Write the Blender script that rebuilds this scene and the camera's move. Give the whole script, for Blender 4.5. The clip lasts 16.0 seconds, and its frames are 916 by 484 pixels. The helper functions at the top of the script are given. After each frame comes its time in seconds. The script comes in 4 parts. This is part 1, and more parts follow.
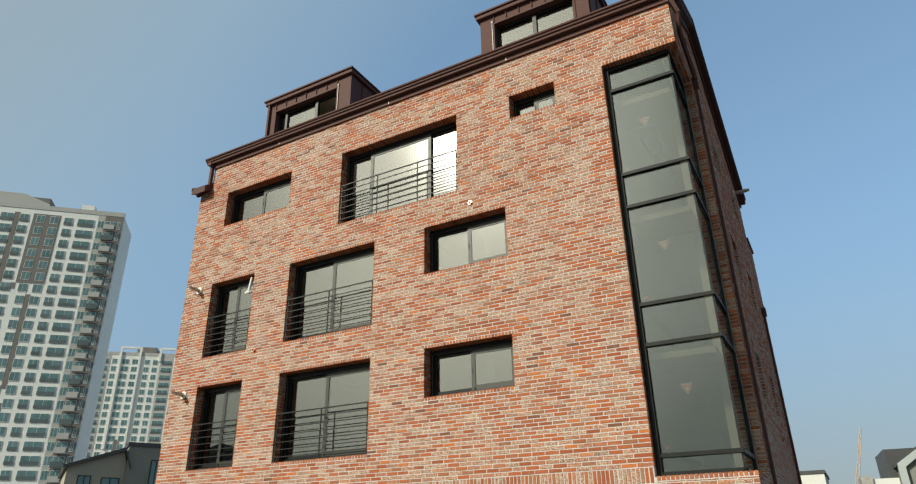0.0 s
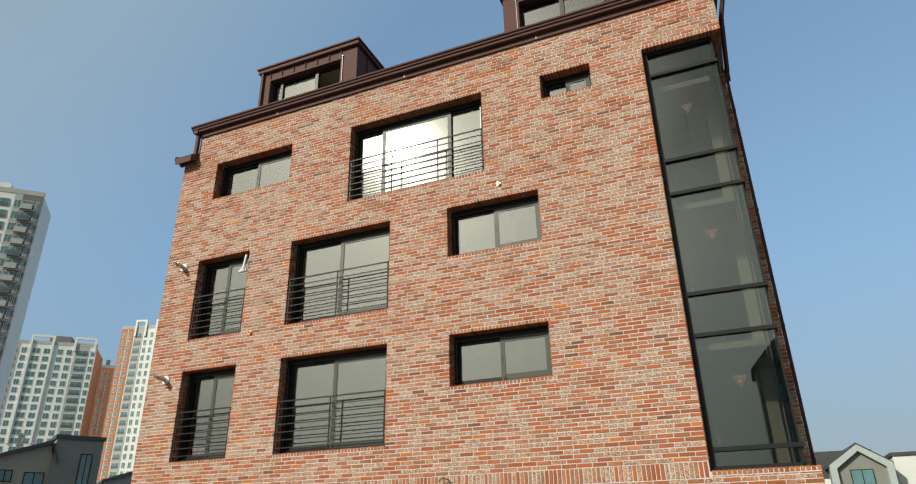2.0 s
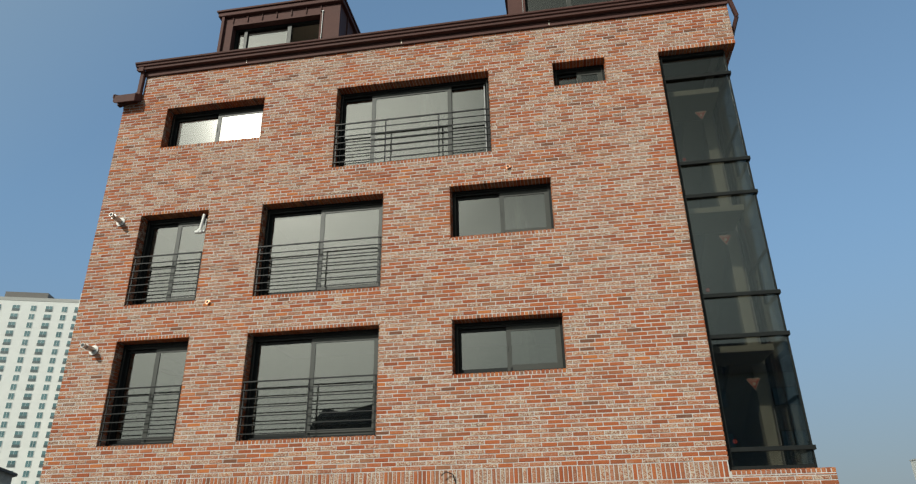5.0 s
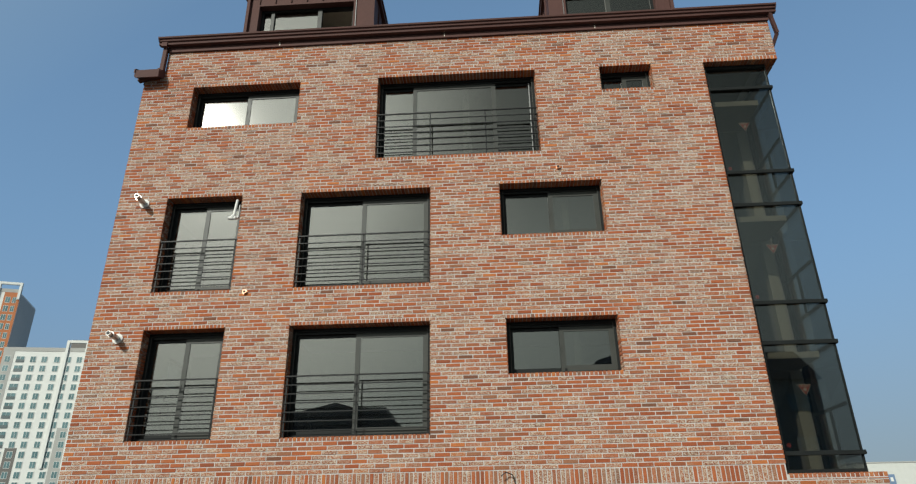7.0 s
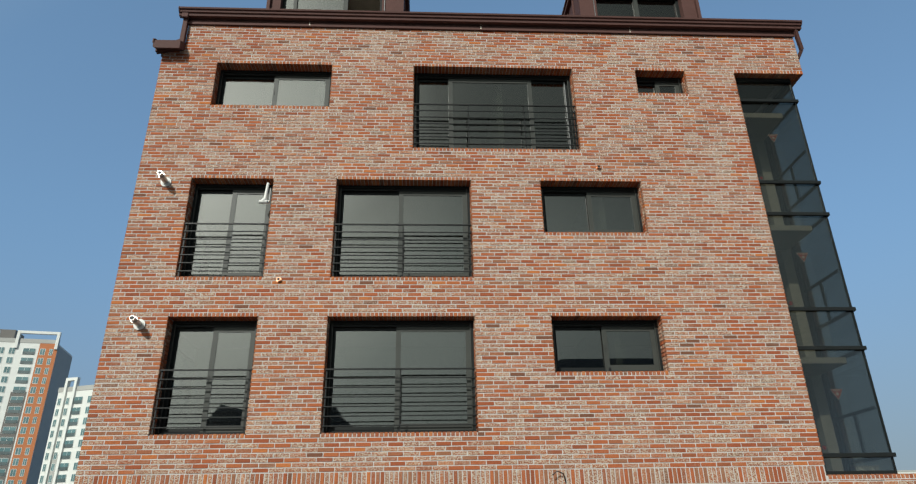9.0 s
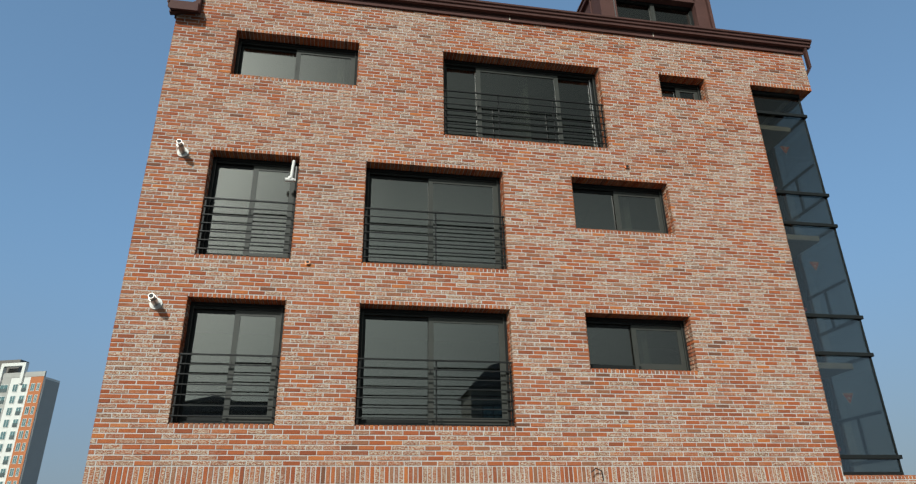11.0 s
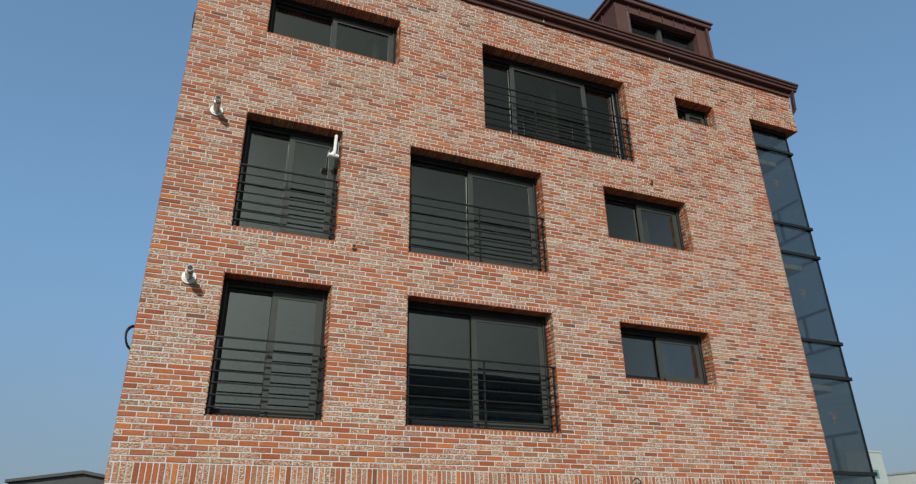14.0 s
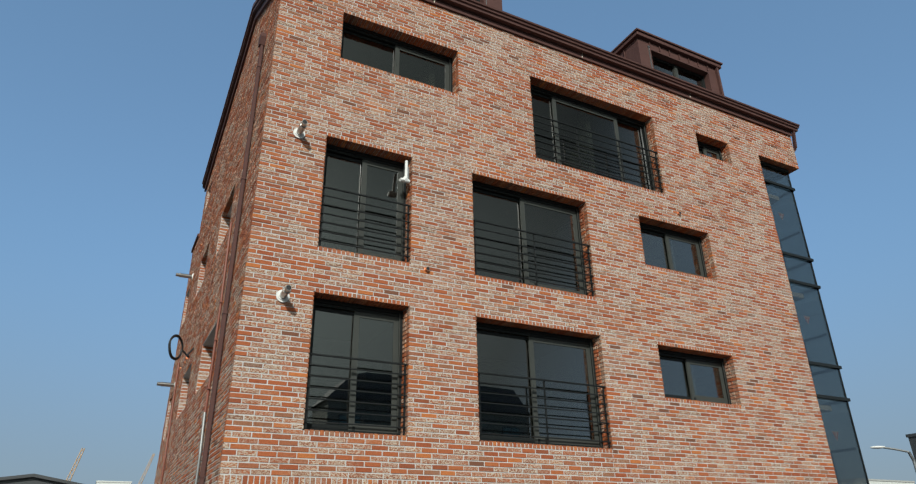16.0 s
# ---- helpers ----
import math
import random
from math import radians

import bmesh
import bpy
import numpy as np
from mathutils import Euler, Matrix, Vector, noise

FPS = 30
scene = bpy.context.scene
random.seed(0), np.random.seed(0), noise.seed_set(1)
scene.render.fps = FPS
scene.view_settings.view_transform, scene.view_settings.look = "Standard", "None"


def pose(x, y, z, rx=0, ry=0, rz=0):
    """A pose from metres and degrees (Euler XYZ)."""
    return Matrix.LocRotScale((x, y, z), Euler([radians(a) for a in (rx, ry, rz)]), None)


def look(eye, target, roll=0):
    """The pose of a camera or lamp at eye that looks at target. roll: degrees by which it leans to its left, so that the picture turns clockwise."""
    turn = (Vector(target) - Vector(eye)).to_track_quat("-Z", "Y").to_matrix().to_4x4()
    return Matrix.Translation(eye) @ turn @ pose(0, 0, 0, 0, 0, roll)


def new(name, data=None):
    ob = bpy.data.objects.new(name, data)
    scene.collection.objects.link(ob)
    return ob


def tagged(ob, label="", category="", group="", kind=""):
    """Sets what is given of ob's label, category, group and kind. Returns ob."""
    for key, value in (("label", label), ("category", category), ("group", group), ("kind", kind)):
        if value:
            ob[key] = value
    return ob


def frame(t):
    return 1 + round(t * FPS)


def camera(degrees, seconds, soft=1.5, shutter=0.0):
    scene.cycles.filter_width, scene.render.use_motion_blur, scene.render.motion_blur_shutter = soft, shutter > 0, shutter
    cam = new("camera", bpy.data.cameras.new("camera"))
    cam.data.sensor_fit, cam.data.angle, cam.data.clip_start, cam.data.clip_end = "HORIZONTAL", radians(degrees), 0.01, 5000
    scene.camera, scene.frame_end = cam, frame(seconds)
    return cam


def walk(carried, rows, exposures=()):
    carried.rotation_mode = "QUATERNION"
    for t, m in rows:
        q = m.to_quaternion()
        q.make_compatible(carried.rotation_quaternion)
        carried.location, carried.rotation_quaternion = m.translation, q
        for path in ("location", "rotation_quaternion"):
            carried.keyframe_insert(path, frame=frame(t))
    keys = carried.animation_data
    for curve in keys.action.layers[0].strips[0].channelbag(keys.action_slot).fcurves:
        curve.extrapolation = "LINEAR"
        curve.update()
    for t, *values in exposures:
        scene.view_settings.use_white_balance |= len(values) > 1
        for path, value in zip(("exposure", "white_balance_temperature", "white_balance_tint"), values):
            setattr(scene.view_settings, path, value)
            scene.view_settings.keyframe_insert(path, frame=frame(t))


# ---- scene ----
cam = camera(69.1, 16.0, soft=1.2)
PATH = [
    (0, (0.022, 0.302, 1.876), (-0.857, 1.899, 2.699), -1.1),
    (0.5, (-0.458, 0.318, 1.899), (-1.279, 1.947, 2.72), -1.1),
    (1, (-0.991, 0.259, 1.895), (-1.774, 1.906, 2.715), -1.0),
    (1.5, (-1.55, 0.252, 1.876), (-2.286, 1.924, 2.692), -1.2),
    (2, (-2.107, 0.18, 1.879), (-2.805, 1.866, 2.697), -1.2),
    (2.5, (-2.631, 0.15, 1.898), (-3.272, 1.859, 2.718), -1.0),
    (3, (-3.13, 0.146, 1.918), (-3.678, 1.888, 2.734), -1.0),
    (3.5, (-3.609, 0.169, 1.908), (-4.081, 1.931, 2.727), -0.8),
    (4, (-4.114, 0.198, 1.886), (-4.515, 1.981, 2.7), -0.9),
    (6.5, (-6.819, 0.186, 1.893), (-6.964, 2.005, 2.711), -1.0),
    (7, (-7.349, 0.179, 1.888), (-7.447, 2.001, 2.708), -1.0),
    (7.5, (-7.852, 0.2, 1.881), (-7.897, 2.023, 2.702), -1.0),
    (8, (-8.397, 0.281, 1.92), (-8.387, 2.105, 2.74), -0.9),
    (8.5, (-8.922, 0.339, 1.906), (-8.874, 2.16, 2.73), -0.9),
    (9, (-9.423, 0.432, 1.897), (-9.319, 2.253, 2.717), -1.1),
    (11.5, (-11.841, 1.281, 1.866), (-11.459, 3.062, 2.693), -1.1),
    (12, (-12.263, 1.58, 1.87), (-11.83, 3.347, 2.703), -1.1),
    (12.5, (-12.679, 1.818, 1.911), (-12.175, 3.567, 2.74), -0.8),
    (13, (-13.144, 2.067, 1.958), (-12.549, 3.789, 2.785), -0.8),
    (13.5, (-13.672, 2.231, 1.948), (-13.016, 3.925, 2.784), -0.8),
    (14, (-14.189, 2.364, 1.933), (-13.483, 4.039, 2.767), -0.9),
    (14.5, (-14.705, 2.441, 1.934), (-13.969, 4.099, 2.775), -1.0),
    (15, (-15.253, 2.493, 1.975), (-14.479, 4.134, 2.815), -0.9),
    (15.5, (-15.779, 2.585, 2.004), (-14.965, 4.207, 2.845), -0.9),
    (16, (-16.288, 2.557, 2.014), (-15.439, 4.16, 2.857), -1.0),
]
walk(cam, [(t, look(eye, target, roll)) for t, eye, target, roll in PATH],
     [(0.0, 0.48, 6800, 2), (3.0, 0.34, 6650, 3), (4.0, 0.14, 6500, 3), (7.0, 0.12, 6250, 3), (9.0, 0.14, 6150, 3), (12.5, 0.14, 6100, 3), (16.0, 0.13, 6050, 3)])

# ---- world and sun ----
SUN = Vector((-0.400, -0.753, 0.523)).normalized()
world = bpy.data.worlds.new("sky")
scene.world = world
world.use_nodes = True
wn = world.node_tree
wn.nodes.clear()
sky = wn.nodes.new("ShaderNodeTexSky")
sky.sky_type = "NISHITA"
sky.sun_disc = False
sky.sun_elevation = math.asin(SUN.z)
sky.sun_rotation = math.atan2(SUN.x, SUN.y)
sky.altitude = 50
sky.air_density, sky.dust_density, sky.ozone_density = 1.0, 1.1, 0.8
bg = wn.nodes.new("ShaderNodeBackground")
bg.inputs["Strength"].default_value = 0.150
wo = wn.nodes.new("ShaderNodeOutputWorld")
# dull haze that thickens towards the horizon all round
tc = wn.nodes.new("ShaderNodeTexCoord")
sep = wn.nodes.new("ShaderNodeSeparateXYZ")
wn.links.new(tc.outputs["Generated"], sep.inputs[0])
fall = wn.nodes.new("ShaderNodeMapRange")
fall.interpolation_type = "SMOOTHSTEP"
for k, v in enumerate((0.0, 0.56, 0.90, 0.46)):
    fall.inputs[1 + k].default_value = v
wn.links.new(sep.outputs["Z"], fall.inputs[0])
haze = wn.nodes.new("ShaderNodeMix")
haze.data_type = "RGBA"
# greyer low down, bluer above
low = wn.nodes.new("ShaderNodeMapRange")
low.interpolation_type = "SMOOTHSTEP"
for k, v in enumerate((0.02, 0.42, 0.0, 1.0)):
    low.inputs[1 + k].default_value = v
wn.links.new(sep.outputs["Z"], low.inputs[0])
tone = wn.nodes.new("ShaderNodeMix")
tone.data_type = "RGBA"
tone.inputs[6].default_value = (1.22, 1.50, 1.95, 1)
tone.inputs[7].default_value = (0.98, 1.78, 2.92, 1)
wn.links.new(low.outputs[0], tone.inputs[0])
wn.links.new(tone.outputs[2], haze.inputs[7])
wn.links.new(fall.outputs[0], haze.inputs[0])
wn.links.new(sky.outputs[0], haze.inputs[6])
# whitish forward-scattered haze on the sun's side of the sky, brightest round the sun
toward = wn.nodes.new("ShaderNodeVectorMath")
toward.operation = "DOT_PRODUCT"
wn.links.new(tc.outputs["Generated"], toward.inputs[0])
toward.inputs[1].default_value = SUN
GLARE = ((0.0, 0.0, (1.60, 2.20, 2.90)), (0.25, 0.7, (1.58, 2.10, 2.72)), (0.42, 0.9, (1.60, 2.00, 2.45)), (0.55, 1.0, (1.10, 1.20, 1.20)), (0.75, 1.0, (2.1, 2.3, 2.2)),
         (0.88, 1.0, (3.9, 4.15, 3.85)), (0.95, 1.0, (7.6, 7.6, 6.9)), (0.99, 1.0, (11.0, 10.8, 9.8)))
glare = wn.nodes.new("ShaderNodeValToRGB")
while len(glare.color_ramp.elements) < len(GLARE):
    glare.color_ramp.elements.new(0.5)
for e, (p, a, c) in zip(glare.color_ramp.elements, GLARE):
    e.position, e.color = p, (c[0] / 16, c[1] / 16, c[2] / 16, a)
wn.links.new(toward.outputs["Value"], glare.inputs[0])
lift = wn.nodes.new("ShaderNodeVectorMath")
lift.operation = "SCALE"
wn.links.new(glare.outputs["Color"], lift.inputs[0])
veil = wn.nodes.new("ShaderNodeMix")
veil.data_type = "RGBA"
# the bright haze thins with height, but for the glow close to the sun
thin = wn.nodes.new("ShaderNodeMapRange")
thin.interpolation_type = "SMOOTHSTEP"
for k, v in enumerate((0.33, 0.58, 1.0, 0.40)):
    thin.inputs[1 + k].default_value = v
wn.links.new(sep.outputs["Z"], thin.inputs[0])
near = wn.nodes.new("ShaderNodeValToRGB")
NEAR = ((0.0, 1), (0.44, 1), (0.58, 0), (0.87, 0), (0.965, 1))
while len(near.color_ramp.elements) < len(NEAR):
    near.color_ramp.elements.new(0.5)
for e, (p, v) in zip(near.color_ramp.elements, NEAR):
    e.position, e.color = p, (v, v, v, 1)
wn.links.new(toward.outputs["Value"], near.inputs[0])
most = wn.nodes.new("ShaderNodeMath")
most.operation = "MAXIMUM"
wn.links.new(thin.outputs[0], most.inputs[0])
wn.links.new(near.outputs["Color"], most.inputs[1])
gain = wn.nodes.new("ShaderNodeMath")
gain.operation = "MULTIPLY"
gain.inputs[1].default_value = 16
wn.links.new(most.outputs[0], gain.inputs[0])
wn.links.new(gain.outputs[0], lift.inputs["Scale"])
wn.links.new(glare.outputs["Alpha"], veil.inputs[0])
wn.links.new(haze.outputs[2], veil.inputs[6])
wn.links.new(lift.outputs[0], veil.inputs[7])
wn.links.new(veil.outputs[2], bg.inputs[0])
wn.links.new(bg.outputs[0], wo.inputs[0])
sun = new("sun", bpy.data.lights.new("sun", "SUN"))
sun.data.energy, sun.data.angle, sun.data.color = 3.2, radians(0.53), (1.0, 0.94, 0.85)
sun.matrix_world = look(SUN * 60, (0, 0, 0))


# ---- materials ----
def nodes_of(name):
    m = bpy.data.materials.new(name)
    m.use_nodes = True
    nt = m.node_tree
    return m, nt, nt.nodes["Principled BSDF"]


def put(nt, kind, **sockets):
    n = nt.nodes.new(kind)
    for k, v in sockets.items():
        n.inputs[k.replace("_", " ")].default_value = v
    return n


def mix(nt, fac, a, b, blend="MIX"):
    n = nt.nodes.new("ShaderNodeMix")
    n.data_type, n.blend_type = "RGBA", blend
    for i, v in ((0, fac), (6, a), (7, b)):
        if isinstance(v, bpy.types.NodeSocket):
            nt.links.new(v, n.inputs[i])
        else:
            n.inputs[i].default_value = v if i == 0 else (*v, 1)
    return n.outputs[2]


def maths(nt, op, a, b=0.5, c=None):
    n = nt.nodes.new("ShaderNodeMath")
    n.operation = op
    for i, v in enumerate((a, b) if c is None else (a, b, c)):
        if isinstance(v, bpy.types.NodeSocket):
            nt.links.new(v, n.inputs[i])
        else:
            n.inputs[i].default_value = v
    return n.outputs[0]


def ramp(nt, fac, stops, constant=False):
    n = nt.nodes.new("ShaderNodeValToRGB")
    el = n.color_ramp.elements
    n.color_ramp.interpolation = "CONSTANT" if constant else "LINEAR"
    while len(el) < len(stops):
        el.new(0.5)
    for e, (p, c) in zip(el, stops):
        e.position = p
        e.color = (*c, 1) if len(c) == 3 else c
    nt.links.new(fac, n.inputs[0])
    return n.outputs[0]


def noise_at(nt, scale, detail=3.0, rough=0.55, stretch=None):
    geo = nt.nodes.new("ShaderNodeNewGeometry")
    src = geo.outputs["Position"]
    if stretch:
        vm = nt.nodes.new("ShaderNodeVectorMath")
        vm.operation = "MULTIPLY"
        nt.links.new(src, vm.inputs[0])
        vm.inputs[1].default_value = stretch
        src = vm.outputs[0]
    n = put(nt, "ShaderNodeTexNoise", Scale=scale, Detail=detail, Roughness=rough)
    nt.links.new(src, n.inputs["Vector"])
    return n.outputs["Fac"]


def bump(nt, bsdf, height, strength=0.3, dist=0.004):
    b = put(nt, "ShaderNodeBump", Strength=strength, Distance=dist)
    nt.links.new(height, b.inputs["Height"])
    nt.links.new(b.outputs[0], bsdf.inputs["Normal"])


def plain(name, color, rough=0.6, metal=0.0, vary=0.12, scale=6.0, bumpy=0.05, spec=0.5):
    """A painted or cast surface with stains at two scales."""
    m, nt, b = nodes_of(name)
    a = noise_at(nt, scale)
    f = noise_at(nt, scale * 9, 4)
    both = maths(nt, "ADD", maths(nt, "MULTIPLY", a, 0.6), maths(nt, "MULTIPLY", f, 0.4))
    lo = tuple(c * (1 - vary) for c in color)
    hi = tuple(min(1, c * (1 + vary)) for c in color)
    nt.links.new(ramp(nt, both, ((0.3, lo), (0.7, hi))), b.inputs["Base Color"])
    nt.links.new(maths(nt, "MULTIPLY_ADD", a, 0.2, rough - 0.1), b.inputs["Roughness"])
    b.inputs["Metallic"].default_value = metal
    b.inputs["Specular IOR Level"].default_value = spec
    if bumpy:
        bump(nt, b, f, bumpy)
    return m


def brick_material(name, single, lime_share=1.0):
    """Reclaimed red brick: each piece has its own tone, some washed with old lime."""
    m, nt, b = nodes_of(name)
    if single:
        rnd = nt.nodes.new("ShaderNodeObjectInfo").outputs["Random"]
    else:
        rnd = nt.nodes.new("ShaderNodeNewGeometry").outputs["Random Per Island"]
    tone = ramp(nt, rnd, (
        (0.0, (0.37, 0.112, 0.045)), (0.16, (0.31, 0.090, 0.039)), (0.30, (0.39, 0.128, 0.050)),
        (0.45, (0.27, 0.084, 0.040)), (0.53, (0.32, 0.120, 0.060)), (0.65, (0.37, 0.114, 0.047)),
        (0.79, (0.29, 0.096, 0.045)), (0.84, (0.46, 0.158, 0.052)), (0.90, (0.29, 0.130, 0.072)),
        (0.975, (0.18, 0.080, 0.048))), True)
    r2 = maths(nt, "FRACT", maths(nt, "MULTIPLY", rnd, 37.7))
    r3 = maths(nt, "FRACT", maths(nt, "MULTIPLY", rnd, 91.3))
    # limed pieces come in loose clusters
    r2 = maths(nt, "MULTIPLY_ADD", maths(nt, "SUBTRACT", noise_at(nt, 1.3, 2), 0.5), 1.1, r2)
    fine = noise_at(nt, 55, 5, 0.65)
    grain = noise_at(nt, 240, 3)
    blot = noise_at(nt, 26, 4, 0.62, (0.55, 0.55, 1.5))
    # tone drifts inside a piece
    col = mix(nt, 0.55, tone, ramp(nt, fine, ((0.3, (0.62, 0.55, 0.5)), (0.7, (1.35, 1.3, 1.25)))), "MULTIPLY")
    # kiln-dark clouds
    dark = maths(nt, "MULTIPLY", ramp(nt, blot, ((0.5, (0, 0, 0)), (0.66, (1, 1, 1)))), maths(nt, "MULTIPLY", r3, 0.34))
    col = mix(nt, dark, col, (0.12, 0.07, 0.05))
    # lime wash on about a third of the pieces
    amount = ramp(nt, r2, ((0.33, (0.0, 0.0, 0.0)), (0.56, (0.55, 0.55, 0.55)), (0.82, (0.95, 0.95, 0.95))))
    spots = noise_at(nt, 48, 4, 0.62, (0.7, 0.7, 1.5))
    edge = ramp(nt, spots, ((0.48, (0, 0, 0)), (0.535, (1, 1, 1))))
    wash = maths(nt, "MULTIPLY", amount, edge)
    lime = ramp(nt, blot, ((0.35, (0.64, 0.57, 0.46)), (0.55, (0.46, 0.38, 0.30)), (0.7, (0.67, 0.60, 0.46))))
    amount = maths(nt, "MULTIPLY", amount, lime_share)
    wash = maths(nt, "MULTIPLY", wash, lime_share)
    # limed pieces are browner underneath
    col = mix(nt, maths(nt, "MULTIPLY", amount, 0.5), col, (0.25, 0.115, 0.068))
    col = mix(nt, maths(nt, "MULTIPLY", wash, 0.92), col, lime)
    nt.links.new(col, b.inputs["Base Color"])
    b.inputs["Roughness"].default_value = 0.86
    b.inputs["Specular IOR Level"].default_value = 0.25
    bump(nt, b, maths(nt, "ADD", fine, maths(nt, "MULTIPLY", grain, 0.4)), 0.55, 0.005)
    return m


def thin_glass(name, tint, head_on, gloss):
    """A tinted pane that mirrors alike on both of its faces, with a faint rougher gloss."""
    m, nt, b = nodes_of(name)
    nt.nodes.remove(b)
    out = nt.nodes["Material Output"]
    tr = put(nt, "ShaderNodeBsdfTransparent", Color=(*tint, 1))
    clean = put(nt, "ShaderNodeBsdfGlossy", Color=(*gloss, 1), Roughness=0.0)
    # rougher second gloss, added to spread a glow round the sun's glint
    glint_halo = put(nt, "ShaderNodeBsdfGlossy", Color=(*gloss, 1), Roughness=0.15)
    gl = put(nt, "ShaderNodeMixShader", Fac=0.07)
    nt.links.new(clean.outputs[0], gl.inputs[1])
    nt.links.new(glint_halo.outputs[0], gl.inputs[2])
    lw = put(nt, "ShaderNodeLayerWeight", Blend=0.5)
    rise = maths(nt, "POWER", lw.outputs["Facing"], 5.0)
    mx = nt.nodes.new("ShaderNodeMixShader")
    nt.links.new(maths(nt, "MULTIPLY_ADD", rise, 1.0 - head_on, head_on), mx.inputs[0])
    nt.links.new(tr.outputs[0], mx.inputs[1])
    nt.links.new(gl.outputs[0], mx.inputs[2])
    nt.links.new(mx.outputs[0], out.inputs[0])
    return m


M_BRICK = brick_material("brick_joined", False)
M_BRICK_ONE = brick_material("brick_single", True)
M_BRICK_RED = brick_material("brick_rowlock", False, 0.25)
M_MORTAR = plain("mortar", (0.52, 0.50, 0.485), 0.95, vary=0.16, scale=9, bumpy=0.4, spec=0.2)
M_BROWN = plain("brown_sheet_metal", (0.098, 0.051, 0.045), 0.65, 0.0, 0.14, 2.0, 0.03, 0.12)
M_ROOF = plain("roof_sheet_metal", (0.092, 0.049, 0.045), 0.65, 0.0, 0.14, 2.0, 0.03, 0.12)
M_FRAME = plain("charcoal_window_frame", (0.017, 0.019, 0.019), 0.45, 0.0, 0.10, 5, 0.02, 0.15)
M_SASH = plain("bronze_grey_sash", (0.052, 0.055, 0.050), 0.45, 0.0, 0.10, 5, 0.02, 0.25)
M_RAIL = plain("black_steel_rail", (0.012, 0.013, 0.013), 0.5, 0.0, 0.2, 12, 0.03, 0.25)
M_PANE = thin_glass("window_glass", (0.42, 0.44, 0.42), 0.18, (1.0, 0.985, 0.95))
M_TOWER = thin_glass("stair_glass", (0.60, 0.60, 0.575), 0.11, (0.94, 1.0, 1.02))
M_STEEL = plain("stainless_pipe", (0.42, 0.41, 0.39), 0.34, 1.0, 0.12, 20, 0.03)
M_COPPER = plain("copper_stub", (0.70, 0.36, 0.22), 0.35, 1.0, 0.12, 20, 0.03)
M_WHITE = plain("white_paint", (0.74, 0.73, 0.70), 0.6, vary=0.06)
M_PLASTER = plain("interior_plaster", (0.55, 0.52, 0.44), 0.9, vary=0.08)
M_FLOOR = plain("interior_floor", (0.22, 0.19, 0.15), 0.7, vary=0.15)
M_RUST = plain("red_oxide_pipe", (0.20, 0.062, 0.036), 0.55, vary=0.15)
# hose rubber, and the painted dark inside of open pipes
M_BLACK = plain("rubber_and_bore_black", (0.012, 0.012, 0.013), 0.6, vary=0.2)
M_GALV = plain("galvanised_conduit", (0.24, 0.245, 0.245), 0.5, 0.6, 0.12, 15)
M_RED = plain("sticker_red", (0.55, 0.06, 0.045), 0.5, vary=0.06)
M_CREAM = plain("sticker_cream", (0.75, 0.68, 0.55), 0.5, vary=0.05)
M_GROUND = plain("asphalt_ground", (0.075, 0.072, 0.068), 0.95, vary=0.25, scale=0.6, bumpy=0.3)
M_APT_WHITE = plain("apartment_white", (0.72, 0.73, 0.70), 0.85, vary=0.05, scale=0.4)
M_APT_GREY = plain("apartment_grey", (0.40, 0.40, 0.38), 0.85, vary=0.06, scale=0.4)
M_APT_DARK = plain("apartment_brown_grey", (0.16, 0.15, 0.14), 0.85, vary=0.08, scale=0.4)
M_APT_ORANGE = plain("apartment_orange", (0.46, 0.17, 0.07), 0.85, vary=0.07, scale=0.4)
M_APT_GLASS = plain("far_window_glass", (0.10, 0.19, 0.205), 0.3, 0.0, 0.35, 0.25, 0, 0.6)
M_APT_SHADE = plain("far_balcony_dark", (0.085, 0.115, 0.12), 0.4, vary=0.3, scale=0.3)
M_BEIGE = plain("house_beige_render", (0.34, 0.31, 0.25), 0.9, vary=0.08, scale=1)
M_OLIVE = plain("house_grey_green_render", (0.20, 0.21, 0.185), 0.9, vary=0.1, scale=1)
M_SLATE = plain("dark_roof_sheet", (0.045, 0.047, 0.05), 0.5, vary=0.15, scale=1)
M_EDGE = plain("pale_grey_edge_panel", (0.36, 0.40, 0.40), 0.7, vary=0.07, scale=1)
M_LIGHT = plain("house_light_render", (0.60, 0.61, 0.58), 0.9, vary=0.06, scale=1)
M_STONE = plain("house_grey_stone", (0.30, 0.29, 0.27), 0.9, vary=0.25, scale=3)
M_CRANE = plain("crane_paint", (0.50, 0.36, 0.24), 0.6, vary=0.1)
M_BLUE = plain("sign_blue", (0.16, 0.24, 0.38), 0.5, vary=0.08)


